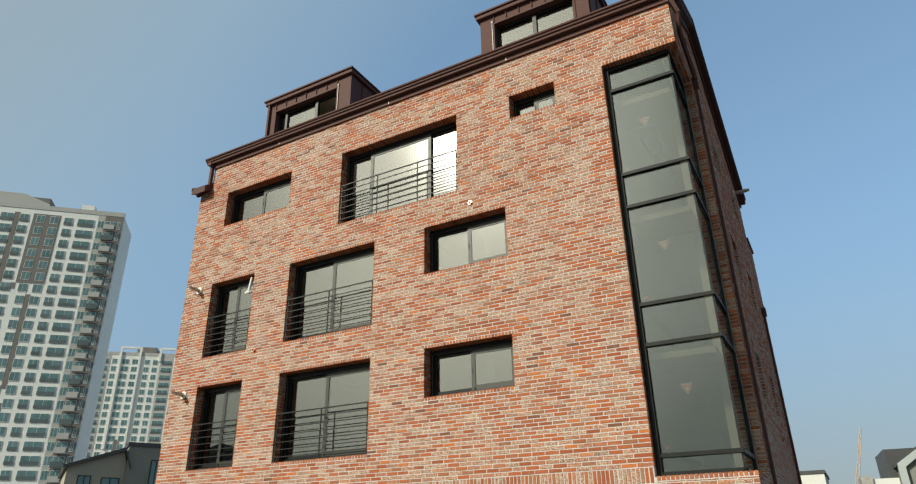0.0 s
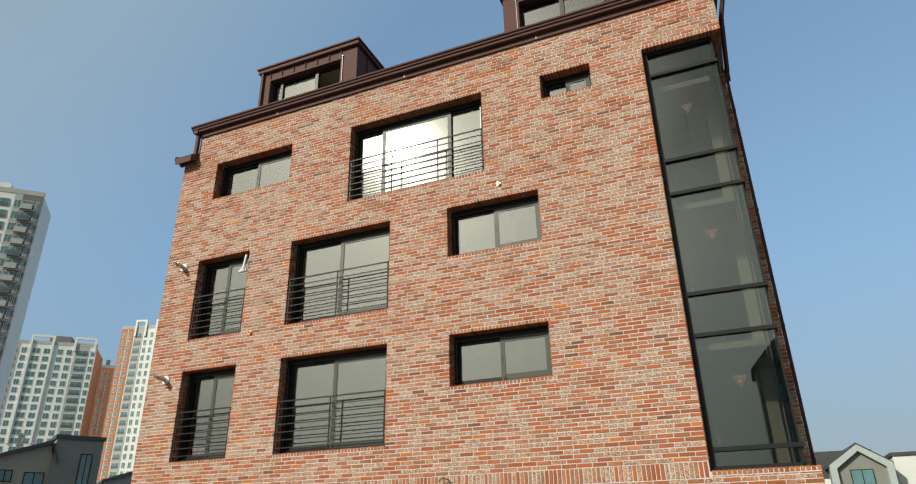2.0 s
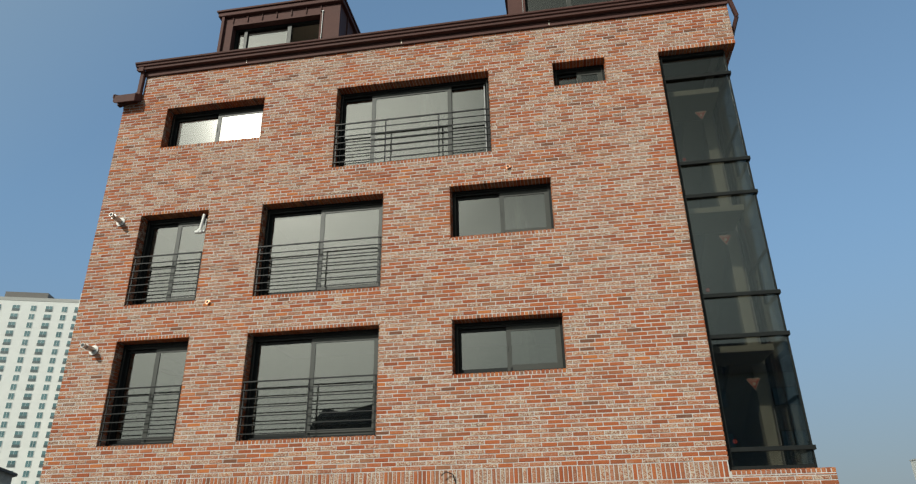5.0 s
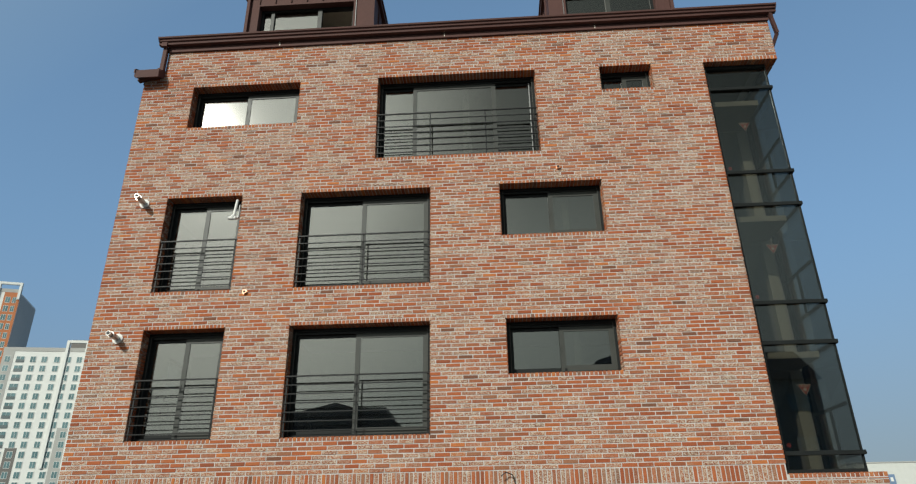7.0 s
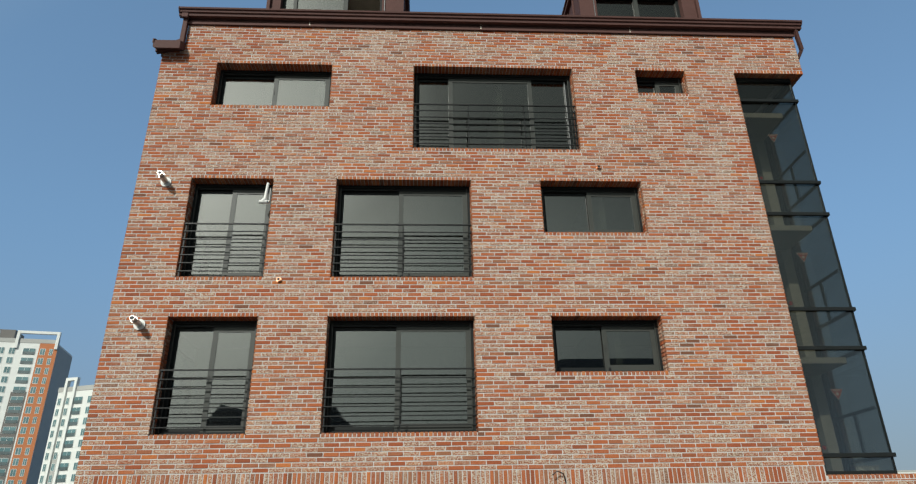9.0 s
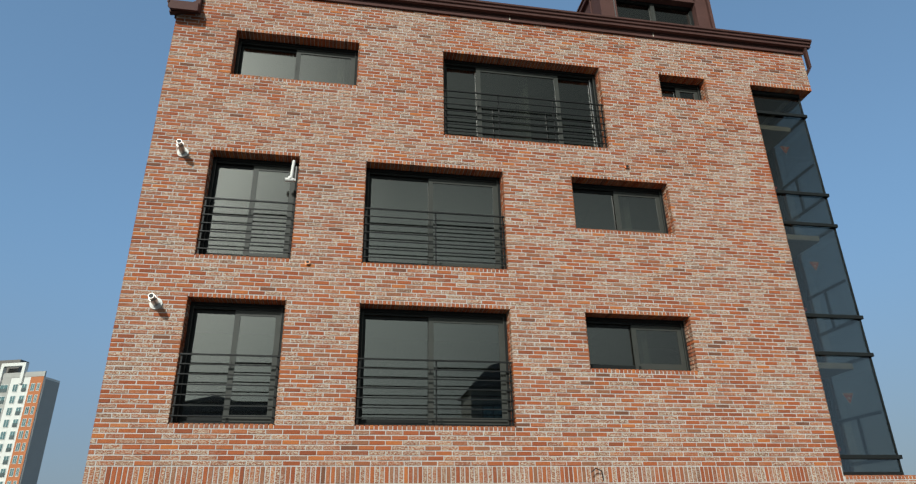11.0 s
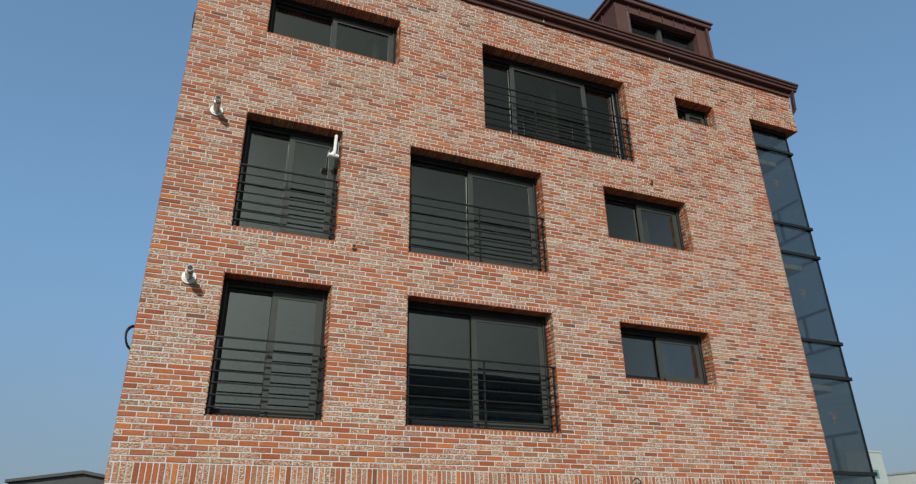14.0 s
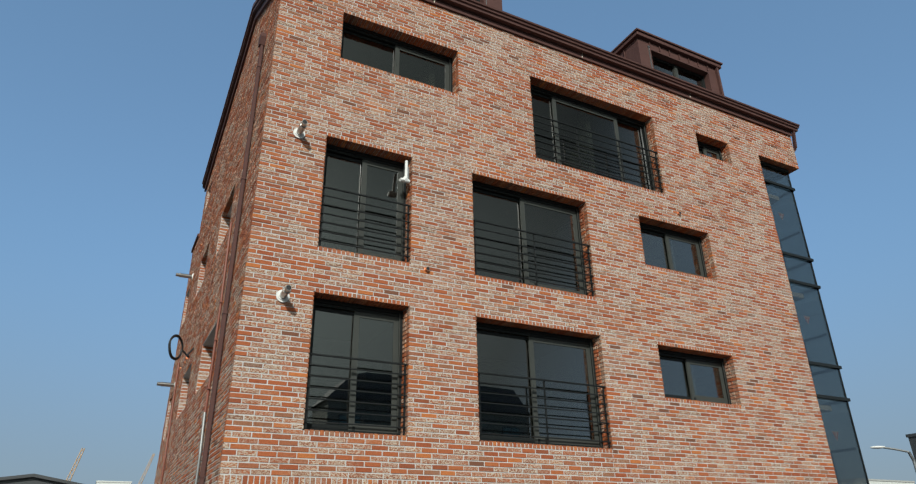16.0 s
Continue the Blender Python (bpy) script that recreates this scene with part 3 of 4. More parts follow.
# ---- dormers ----
def dormer(x0, x1, win, split, door_open, pipe_x, cable_x):
    yf, z0, z1 = 12.25, 12.35, 14.06
    d = part("dormer", wall_mesh(x0 + 0.02, x1 - 0.02, z0, z1, [win], lambda u, q, z: (u, yf + q, z), 0.2), M_BROWN, house, "roof dormer clad in brown standing-seam metal")
    for xa, xb in ((x0 + 0.02, x0 + 0.2), (x1 - 0.2, x1 - 0.02)):
        part("cheek", boxes((xa, xb, yf + 0.202, 15.6, z0, z1)), M_BROWN, d)
    part("roof_cap", boxes((x0 - 0.06, x1 + 0.06, yf - 0.10, 15.7, z1 + 0.004, z1 + 0.12)), M_BROWN, d, bevel=0.01)
    part("roof_cap", boxes((x0 - 0.09, x1 + 0.09, yf - 0.14, 15.7, z1 + 0.123, z1 + 0.17)), M_BROWN, d)
    n = 7
    for k in range(n):
        x = win[0] - 0.02 + (win[1] - win[0] + 0.02) * k / (n - 1)
        part("seam", boxes((x, x + 0.018, yf - 0.03, yf - 0.002, win[3] + 0.08, z1)), M_BROWN, d)
    for k in range(5):
        y = yf + 0.5 + 0.5 * k
        for x in (x0 + 0.0, x1 - 0.02):
            part("seam", boxes((x - 0.012, x + 0.032, y, y + 0.018, z0, z1)), M_BROWN, d)
    part("downpipe", boxes((pipe_x, pipe_x + 0.07, yf - 0.075, yf - 0.002, z0, z1 + 0.01)), M_BROWN, d)
    part("trim", boxes((win[0] - 0.05, win[0] - 0.002, yf - 0.02, yf - 0.001, win[2], win[3] + 0.05), (win[1] + 0.002, win[1] + 0.05, yf - 0.02, yf - 0.001, win[2], win[3] + 0.05),
                       (win[0] - 0.002, win[1] + 0.002, yf - 0.02, yf - 0.001, win[3], win[3] + 0.05)), M_BROWN, d)
    part("conduit", boxes((cable_x, cable_x + 0.012, yf - 0.03, yf - 0.003, win[2], win[3] + 0.07), (cable_x - 0.02, cable_x + 0.03, yf - 0.034, yf - 0.003, win[3] + 0.072, win[3] + 0.1)), M_GALV, d, "thin pale cable cover")
    a, b, c, e = win
    yy = yf + 0.15
    w = part("window", boxes((a, b, yy, yy + 0.1, e - 0.06, e), (a, b, yy, yy + 0.1, c, c + 0.06), (a, a + 0.06, yy, yy + 0.1, c + 0.061, e - 0.061), (b - 0.06, b, yy, yy + 0.1, c + 0.061, e - 0.061)), M_FRAME, d)
    m = a + (b - a) * split
    for xa, xb in ((m - 0.05, m + 0.05), (a + 0.25, a + 0.33))[:2 if door_open else 1]:
        part("mullion", boxes((xa, xb, yy - 0.01, yy + 0.09, c + 0.062, e - 0.062)), M_SASH, d)
    part("pane", boxes((a + 0.061, m - 0.051, yy + 0.04, yy + 0.052, c + 0.063, e - 0.063)), M_PANE, d)
    if not door_open:
        part("pane", boxes((m + 0.051, b - 0.061, yy + 0.04, yy + 0.052, c + 0.063, e - 0.063)), M_PANE, d)
    # pale sheet over the roof slope, added to bounce light onto the ceiling
    bm = bmesh.new()
    prism_x(bm, [(yf + 0.31, 12.74), (14.38, 13.68), (14.38, 13.72), (yf + 0.31, 12.78)], x0 + 0.21, x1 - 0.21)
    part("bounce_sheet", bm, M_PLASTER, d)
    part("inner_wall", boxes((x0 + 0.21, x1 - 0.21, 14.4, 14.5, z0, z1 - 0.02), (x0 + 0.21, x1 - 0.21, yf + 0.3, 14.39, z1 - 0.06, z1 - 0.004)), M_PLASTER, d)


dormer(-13.04, -9.88, (-12.70, -10.40, 12.75, 13.77), 0.63, True, -13.0, -10.345)
dormer(-5.80, -2.88, (-5.38, -3.32, 12.75, 13.79), 0.49, False, -3.0, -5.445)


# ---- windows ----
def window(key, splits, label):
    """A sliding window: outer frame, meeting stiles at the splits, one pane a leaf."""
    x0, x1, z0, z1 = WIN[key]
    y = FACE + REVEAL - 0.10
    f = 0.055
    w = part("window", boxes((x0, x1, y, y + 0.16, z1 - f, z1), (x0, x1, y, y + 0.16, z0, z0 + f),
                             (x0, x0 + f, y, y + 0.16, z0 + f, z1 - f), (x1 - f, x1, y, y + 0.16, z0 + f, z1 - f)), M_FRAME, house, label)
    part("sill_rail", boxes((x0 + f, x1 - f, y - 0.025, y + 0.03, z0 + 0.004, z0 + 0.035)), M_FRAME, w)
    for xa in (x0 + f - 0.004, x1 - f - 0.010):
        part("screen_track", boxes((xa, xa + 0.014, y - 0.012, y - 0.001, z0 + f, z1 - f)), M_SASH, w)
    part("head_track", boxes((x0 + f, x1 - f, y + 0.02, y + 0.05, z1 - f - 0.05, z1 - f - 0.002)), M_FRAME, w)
    edges = [x0 + f, *splits, x1 - f]
    for k, (a, b) in enumerate(zip(edges, edges[1:])):
        front = k % 2 == 1
        yy = y + (0.03 if front else 0.075)
        s = 0.088 if front else 0.055
        a2, b2 = a - (0.044 if k else -0.002), b + (0.044 if k < len(edges) - 2 else -0.002)
        za, zb = z0 + f + 0.002, z1 - f - 0.053
        # rear leaves take the darker frame colour, which paints in their shadow
        sash = part("sash", boxes((a2, a2 + s, yy, yy + 0.035, za, zb), (b2 - s, b2, yy, yy + 0.035, za, zb),
                                  (a2 + s, b2 - s, yy, yy + 0.035, za, za + s + 0.02), (a2 + s, b2 - s, yy, yy + 0.035, zb - s, zb)), M_SASH if front else M_FRAME, w, "bronze-grey sliding leaf" if front else "rear sliding leaf coloured dark for its shadow")
        part("pane", boxes((a2 + s, b2 - s, yy + 0.012, yy + 0.024, za + s + 0.02, zb - s)), M_PANE, w)
        if k:
            zm = za + (zb - za) * 0.5
            part("handle", boxes((a2 + 0.016, a2 + 0.034, yy - 0.016, yy - 0.001, zm - 0.05, zm + 0.05)), M_SASH, w, bevel=0.004)
            part("roller_cover", boxes((a2 + 0.055, a2 + 0.095, yy - 0.012, yy - 0.001, za + 0.005, za + 0.06)), M_FRAME, w)
    return w


TWO = "two-leaf sliding window with charcoal frame"
for k in "abcdefgi":
    x0, x1 = WIN[k][:2]
    window(k, [x0 + (x1 - x0) * (0.478 if k in "be" else 0.5)], TWO)
window("h", [-8.86, -7.16], "three-leaf sliding window with charcoal frame")
part("screen_rail", boxes((-6.405, -6.385, FACE + REVEAL - 0.06, FACE + REVEAL - 0.04, 9.15, 10.93)), M_GALV, house, "pale aluminium screen rail")
for wins, at, s in ((LEFT_WIN + REAR_WIN, XL, 1), (RIGHT_WIN, XR, -1)):
    for y0, y1, z0, z1 in wins:
        xa, xb = sorted((at + s * 0.26, at + s * 0.36))
        w = part("window", boxes((xa, xb, y0, y1, z1 - 0.06, z1), (xa, xb, y0, y1, z0, z0 + 0.06), (xa, xb, y0, y0 + 0.06, z0 + 0.06, z1 - 0.06), (xa, xb, y1 - 0.06, y1, z0 + 0.06, z1 - 0.06),
                                 (xa, xb, (y0 + y1) / 2 - 0.03, (y0 + y1) / 2 + 0.03, z0 + 0.06, z1 - 0.06)), M_FRAME, house)
        part("pane", boxes(((xa + xb) / 2, (xa + xb) / 2 + 0.01, y0 + 0.061, y1 - 0.061, z0 + 0.061, z1 - 0.061)), M_PANE, w)


# ---- railings ----
def railing(key, posts):
    x0, x1, z0, z1 = WIN[key]
    y = FACE + 0.018
    t = thing("balcony_railing", "black steel bar railing across a tall window", "railing", group="window railings")
    top = z0 + 1.06
    n = 7
    for k in range(n):
        z = top - k * 0.158
        r = 0.014 if k == 0 else 0.010
        h = 0.024 if k == 0 else 0.017
        part("top_rail" if k == 0 else "bar", boxes((x0 + 0.004, x1 - 0.004, y - r, y + r, z - h, z)), M_RAIL, t)
    for p in posts:
        x = x0 + 0.03 + (x1 - x0 - 0.06) * p
        part("post", boxes((x - 0.012, x + 0.012, y + 0.013, y + 0.033, z0 + 0.002, top - 0.002)), M_RAIL, t)


for k in "ad":
    railing(k, (0.0, 1.0))
for k in "be":
    railing(k, (0.0, 0.5, 1.0))
railing("h", (0.0, 0.33, 0.68, 1.0))

# ---- glazed stair corner ----
tower = thing("glazed_stairwell", "full-height dark glass corner in charcoal frames", "glazing")
GY, GXR = FACE + 0.21, -1.37
BANDS = (10.45, 8.44, 7.72, 5.735, 4.99, 3.12)
f = 0.06
part("frame", boxes((TX, TX + 0.075, GY - 0.07, GY + 0.06, TZ0, TZ1), (TX + 0.075, GXR - 0.03, GY - 0.05, GY + 0.06, TZ1 - 0.07, TZ1), (TX + 0.075, GXR - 0.03, GY - 0.05, GY + 0.06, TZ0, TZ0 + 0.06)), M_FRAME, tower)
part("corner_post", boxes((GXR - 0.028, GXR, GY - 0.012, GY + 0.03, TZ0, TZ1)), M_FRAME, tower)
part("frame", boxes((GXR - 0.06, GXR + 0.02, TBACK - 0.1, TBACK - 0.002, TZ0, TZ1), (GXR - 0.05, GXR + 0.02, GY + 0.062, TBACK - 0.101, TZ1 - 0.07, TZ1), (GXR - 0.05, GXR + 0.02, GY + 0.062, TBACK - 0.101, TZ0, TZ0 + 0.06)), M_FRAME, tower)
for z in BANDS:
    part("transom", boxes((TX + 0.076, GXR + 0.03, GY - 0.06, GY - 0.013, z - 0.04, z + 0.03)), M_FRAME, tower, bevel=0.004)
    part("transom", boxes((GXR + 0.001, GXR + 0.032, GY - 0.01, TBACK - 0.11, z - 0.04, z + 0.03)), M_FRAME, tower)
zz = [TZ0 + 0.06, *sorted(BANDS), TZ1 - 0.07]
for a, b in zip(zz, zz[1:]):
    part("pane", boxes((TX + 0.076, GXR - 0.029, GY, GY + 0.012, a + 0.002, b - 0.002)), M_TOWER, tower)
    part("pane", boxes((GXR - 0.02, GXR - 0.008, GY + 0.031, TBACK - 0.101, a + 0.002, b - 0.002)), M_TOWER, tower)
    if b - a > 1.5:
        part("side_transom", boxes((GXR - 0.05, GXR - 0.022, GY + 0.07, TBACK - 0.102, a + 0.78, a + 0.84), (GXR - 0.05, GXR - 0.022, 12.62, 12.68, a + 0.01, a + 0.779)), M_FRAME, tower)
# stairs behind the glass
for z in (4.95, 7.68, 10.42):
    part("landing", boxes((TX + 0.02, -1.54, 12.27, 13.25, z - 0.17, z - 0.05)), M_PLASTER, tower)
    bm = bmesh.new()
    prism_x(bm, [(13.25, z - 0.2), (13.25, z), (16.0, z + 1.35), (16.0, z + 1.1)], TX + 0.05, -2.15)
    part("flight", bm, M_PLASTER, tower)
    bm = bmesh.new()
    prism_x(bm, [(13.25, z - 0.2), (13.25, z), (16.0, z - 1.35), (16.0, z - 1.6)], -2.1, -1.62)
    part("flight", bm, M_PLASTER, tower)
part("column", boxes((-1.70, -1.50, 13.26, 13.44, TZ0, 11.0)), M_PLASTER, tower)
part("back_wall", boxes((TX, XR - 0.41, 16.2, 16.3, 0.02, 11.2)), M_PLASTER, tower)
part("base_slab", boxes((TX + 0.01, XR - 0.05, fy1 + 0.01, 16.19, TZ0 - 0.25, TZ0 - 0.02)), M_FLOOR, tower)


def sticker(x, z):
    """Inverted red warning triangle with a cream rim and a round mark."""
    t = thing("warning_sticker", "red triangular warning sticker on the stair glass", "sticker", group="warning stickers")
    y = GY + 0.018
    bm = bmesh.new()
    prism_y(bm, [(x - 0.118, z + 0.085), (x + 0.118, z + 0.085), (x, z - 0.115)], y - 0.001, y + 0.002)
    part("rim", bm, M_CREAM, t)
    bm = bmesh.new()
    prism_y(bm, [(x - 0.10, z + 0.074), (x + 0.10, z + 0.074), (x, z - 0.096)], y - 0.003, y - 0.0012)
    part("field", bm, M_RED, t)
    bm = bmesh.new()
    rod(bm, (x, y - 0.0032, z - 0.005), (x, y - 0.005, z - 0.005), 0.03, 16)
    part("mark", bm, M_CREAM, t)
    for k in range(4):
        part("letter_bar", boxes((x - 0.06 + 0.032 * k, x - 0.038 + 0.032 * k, y - 0.005, y - 0.0032, z + 0.042, z + 0.064)), M_CREAM, t)


for z in (9.54, 6.81, 4.17):
    sticker(-2.06, z)
for z in (8.56, 5.86, 3.25):
    t = thing("round_sticker", "small round red sticker low on the stair glass", "sticker", group="round stickers")
    bm = bmesh.new()
    rod(bm, (-2.53, GY + 0.0125, z), (-2.53, GY + 0.016, z), 0.038, 16)
    part("disc", bm, M_RED, t)


FLUES = ((20.3, 8.72), (20.2, 5.82))


# ---- pipes on the walls ----
def exhaust(p, out, length, label):
    """Stainless flue: white wall flange, pipe and a narrower vented end."""
    p, out = Vector(p), Vector(out).normalized()
    t = thing("exhaust_pipe", label, "flue", group="flues")
    bm = bmesh.new()
    rod(bm, p, p + out * 0.018, 0.098, 20)
    rod(bm, p + out * 0.018, p + out * 0.03, 0.07, 20)
    part("flange", bm, M_WHITE, t)
    bm = bmesh.new()
    rod(bm, p + out * 0.03, p + out * (length - 0.12), 0.052, 16)
    part("pipe", bm, M_STEEL, t)
    bm = bmesh.new()
    rod(bm, p + out * (length - 0.12), p + out * (length - 0.09), 0.058, 16)
    rod(bm, p + out * (length - 0.09), p + out * length, 0.044, 16)
    part("terminal", bm, M_STEEL, t)
    # black plug stands for the unlit bore of the open end
    bm = bmesh.new()
    rod(bm, p + out * (length - 0.02), p + out * (length + 0.003), 0.036, 14)
    part("bore_shade", bm, M_BLACK, t)


for z in (8.21, 5.40):
    exhaust((-14.31, FACE - 0.004, z), (0, -1, 0.05), 0.34, "stainless flue with white flange on the brick front")
for y, z in FLUES:
    exhaust((XL + 0.004, y, z), (-1, 0, 0.0), 0.42, "stainless flue sticking out of the side wall")
exhaust((XR - 0.004, 19.2, 11.0), (1, 0, 0), 0.42, "stainless flue sticking out of the side wall")


def stub(p, out):
    p, out = Vector(p), Vector(out)
    t = thing("pipe_stub", "short copper drain stub in the brickwork", "pipe", group="copper stubs")
    bm = bmesh.new()
    rod(bm, p, p + out * 0.012, 0.047, 16)
    rod(bm, p + out * 0.012, p + out * 0.05, 0.034, 16, 0.038)
    part("collar", bm, M_COPPER, t)
    # black disc paints the shade inside the stub
    bm = bmesh.new()
    rod(bm, p + out * 0.049, p + out * 0.052, 0.027, 14)
    part("bore_shade", bm, M_BLACK, t)


for x, z in ((-5.95, 8.63), (-12.01, 6.23)):
    stub((x, FACE + 0.002, z), (0, -1, 0))
for y, z in ((19.1, 9.15), (19.15, 9.0), (18.3, 6.03), (18.5, 5.98), (19.4, 6.05)):
    stub((XL, y, z), (-1, 0, 0))
stub((XR, 18.2, 6.3), (1, 0, 0))
stub((XR, 17.8, 3.9), (1, 0, 0))

# white pipe end hanging in a window corner
t = thing("white_pipe", "white plastic pipe with elbow hanging at a window", "pipe")
bm = bmesh.new()
rod(bm, (-12.40, FACE + 0.02, 8.22), (-12.42, FACE - 0.02, 7.84), 0.028, 12)
part("pipe", bm, M_WHITE, t)
bm = bmesh.new()
rod(bm, (-12.42, FACE - 0.02, 7.85), (-12.47, FACE - 0.02, 7.78), 0.045, 12)
rod(bm, (-12.37, FACE - 0.02, 7.80), (-12.52, FACE - 0.02, 7.80), 0.035, 12)
part("elbow", bm, M_WHITE, t)
part("holder", boxes((-12.52, -12.34, FACE - 0.01, FACE + 0.05, 7.80, 7.84)), M_WHITE, t)
bm = bmesh.new()
rod(bm, (-12.35, FACE + 0.05, 8.12), (-12.35, FACE + 0.05, 7.84), 0.016, 10)
part("thin_pipe", bm, M_GALV, t)

# conduits and hose on the left wall
t = thing("conduit_pipe", "red-brown conduit pipe strapped to the side wall", "pipe", group="conduits")
bm = rods([(XL - 0.025, 13.85, 7.42), (XL - 0.025, 13.72, 5.9), (XL - 0.025, 13.72, 4.05)], 0.02)
part("pipe", bm, M_RUST, t)
for z in (4.4, 5.2, 5.85):
    part("strap", boxes((XL - 0.048, XL, 13.68, 13.76, z, z + 0.03)), M_RUST, t)
t = thing("conduit_pipe", "red-brown conduit pipe strapped to the side wall", "pipe", group="conduits")
part("pipe", rods([(XL - 0.025, 19.9, 6.3), (XL - 0.025, 19.5, 4.0), (XL - 0.025, 19.5, 0.0)], 0.02), M_RUST, t)
t = thing("conduit_pipe", "grey ribbed conduit pipe low on the side wall", "pipe", group="conduits")
part("pipe", rods([(XL - 0.03, 13.72, 4.04), (XL - 0.03, 13.6, 3.4), (XL - 0.03, 13.55, 0.0)], 0.02), M_GALV, t)
t = thing("cable_coil", "coil of black hose sticking out of the side wall", "hose")
bm = bmesh.new()
c = Vector((XL - 0.36, 17.1, 5.93))
loop = [c + Vector((0.14 * math.cos(a) * (1 + 0.05 * math.sin(3 * a)), 0.16 * math.cos(a) + 0.05 * math.sin(a * 0.5), 0.24 * math.sin(a))) for a in [k * math.tau / 24 for k in range(0, 49)]]
for a, b in zip(loop, loop[1:]):
    rod(bm, a, b, 0.02, 8)
tail = [loop[-1], loop[-1] + Vector((0.15, 0.05, -0.12)), Vector((XL - 0.1, 17.2, 5.83)), Vector((XL + 0.02, 17.25, 6.02))]
for a, b in zip(tail, tail[1:]):
    rod(bm, a, b, 0.02, 8)
part("hose", bm, M_BLACK, t)
# thin wire loop on the front
t = thing("wire_end", "thin black wire end curling out of the brick front", "wire")
part("wire", rods([(-7.10, FACE, 2.72), (-7.14, FACE - 0.06, 2.86), (-7.25, FACE - 0.10, 2.90), (-7.33, FACE - 0.1, 2.84)], 0.009, 6), M_BLACK, t)


# ---- far apartment towers ----
def bearing(eye, az, dist):
    a = radians(az)
    return Vector((eye[0] + dist * math.sin(a), eye[1] + dist * math.cos(a), 0))


def window_mesh(w, h, rail):
    """One far window: frame, two panes, and a balcony rail below."""
    bm = bmesh.new()
    box(bm, 0, w, -0.03, 0.0, 0, h)
    n0 = len(bm.faces)
    box(bm, 0.07, w / 2 - 0.04, -0.045, -0.031, 0.09, h - 0.07)
    box(bm, w / 2 + 0.04, w - 0.07, -0.045, -0.031, 0.09, h - 0.07)
    n1 = len(bm.faces)
    if rail:
        box(bm, 0.05, w - 0.05, -0.09, -0.06, 0.05, 0.80)
    bm.faces.ensure_lookup_table()
    me = mesh_of("far_window", bm, [M_APT_WHITE, M_APT_GLASS, M_APT_SHADE])
    for k, p in enumerate(me.polygons):
        p.material_index = 0 if k < n0 else 1 if k < n1 else 2
    return me


def tower_block(left, right, height, depth, floors, cols, strips, end_mat, label, roof_frames):
    """A slab block. cols: (u0, u1, rail) window columns as shares of the front; strips: (u0, u1, z0, z1, material)
    coloured bands as raised panels.
    """
    w = (right - left).length
    along = (right - left).normalized()
    t = thing("apartment_tower", label, "apartment block", at=left, group="far towers")
    t.rotation_euler = (0, 0, math.atan2(along.y, along.x))
    part("body", boxes((0, w, 0, depth, 0, height)), M_APT_WHITE, t)
    for u0, u1, z0, z1, m in strips:
        part("facade_panel", boxes((u0 * w, u1 * w, -0.06, -0.002, z0 * height, z1 * height)), m, t)
    part("end_wall", boxes((w + 0.002, w + 0.12, 0.3, depth - 0.2, 0, height - 0.5)), end_mat, t)
    fh = (height - 1.2) / floors
    for u0, u1, rail in cols:
        me = window_mesh((u1 - u0) * w, fh * 0.68, rail)
        for k in range(3, floors):
            ob = new("window", me)
            ob.parent = t
            ob.location = (u0 * w, -0.07, k * fh + fh * 0.22)
    # parapet, penthouse and the open frames on the roof
    part("parapet", boxes((-0.1, w + 0.1, -0.1, 0.25, height + 0.003, height + 1.1)), M_APT_GREY, t)
    part("penthouse", boxes((w * 0.42, w * 0.66, depth * 0.3, depth * 0.8, height + 0.003, height + 4.5)), M_APT_DARK, t)
    for u0, u1, low in roof_frames:
        part("roof_frame", boxes((u0 * w, u0 * w + 0.7, -0.5, 0.4, height * low, height + 3.2), (u1 * w - 0.7, u1 * w, -0.5, 0.4, height * low, height + 3.2), (u0 * w + 0.7, u1 * w - 0.7, -0.5, 0.4, height + 2.5, height + 3.2)), M_APT_WHITE, t)
    return t


E0, E25, E7, E9, E12 = (0.0, 0.3), (-2.63, 0.15), (-7.35, 0.18), (-9.42, 0.43), (-11.8, 1.2)
DK, GR, OR, WH = M_APT_DARK, M_APT_GREY, M_APT_ORANGE, M_APT_WHITE
lt = bearing(E0, -74, 184)
rt = lt + (bearing(E0, -58.4, 165) - lt) * 1.016
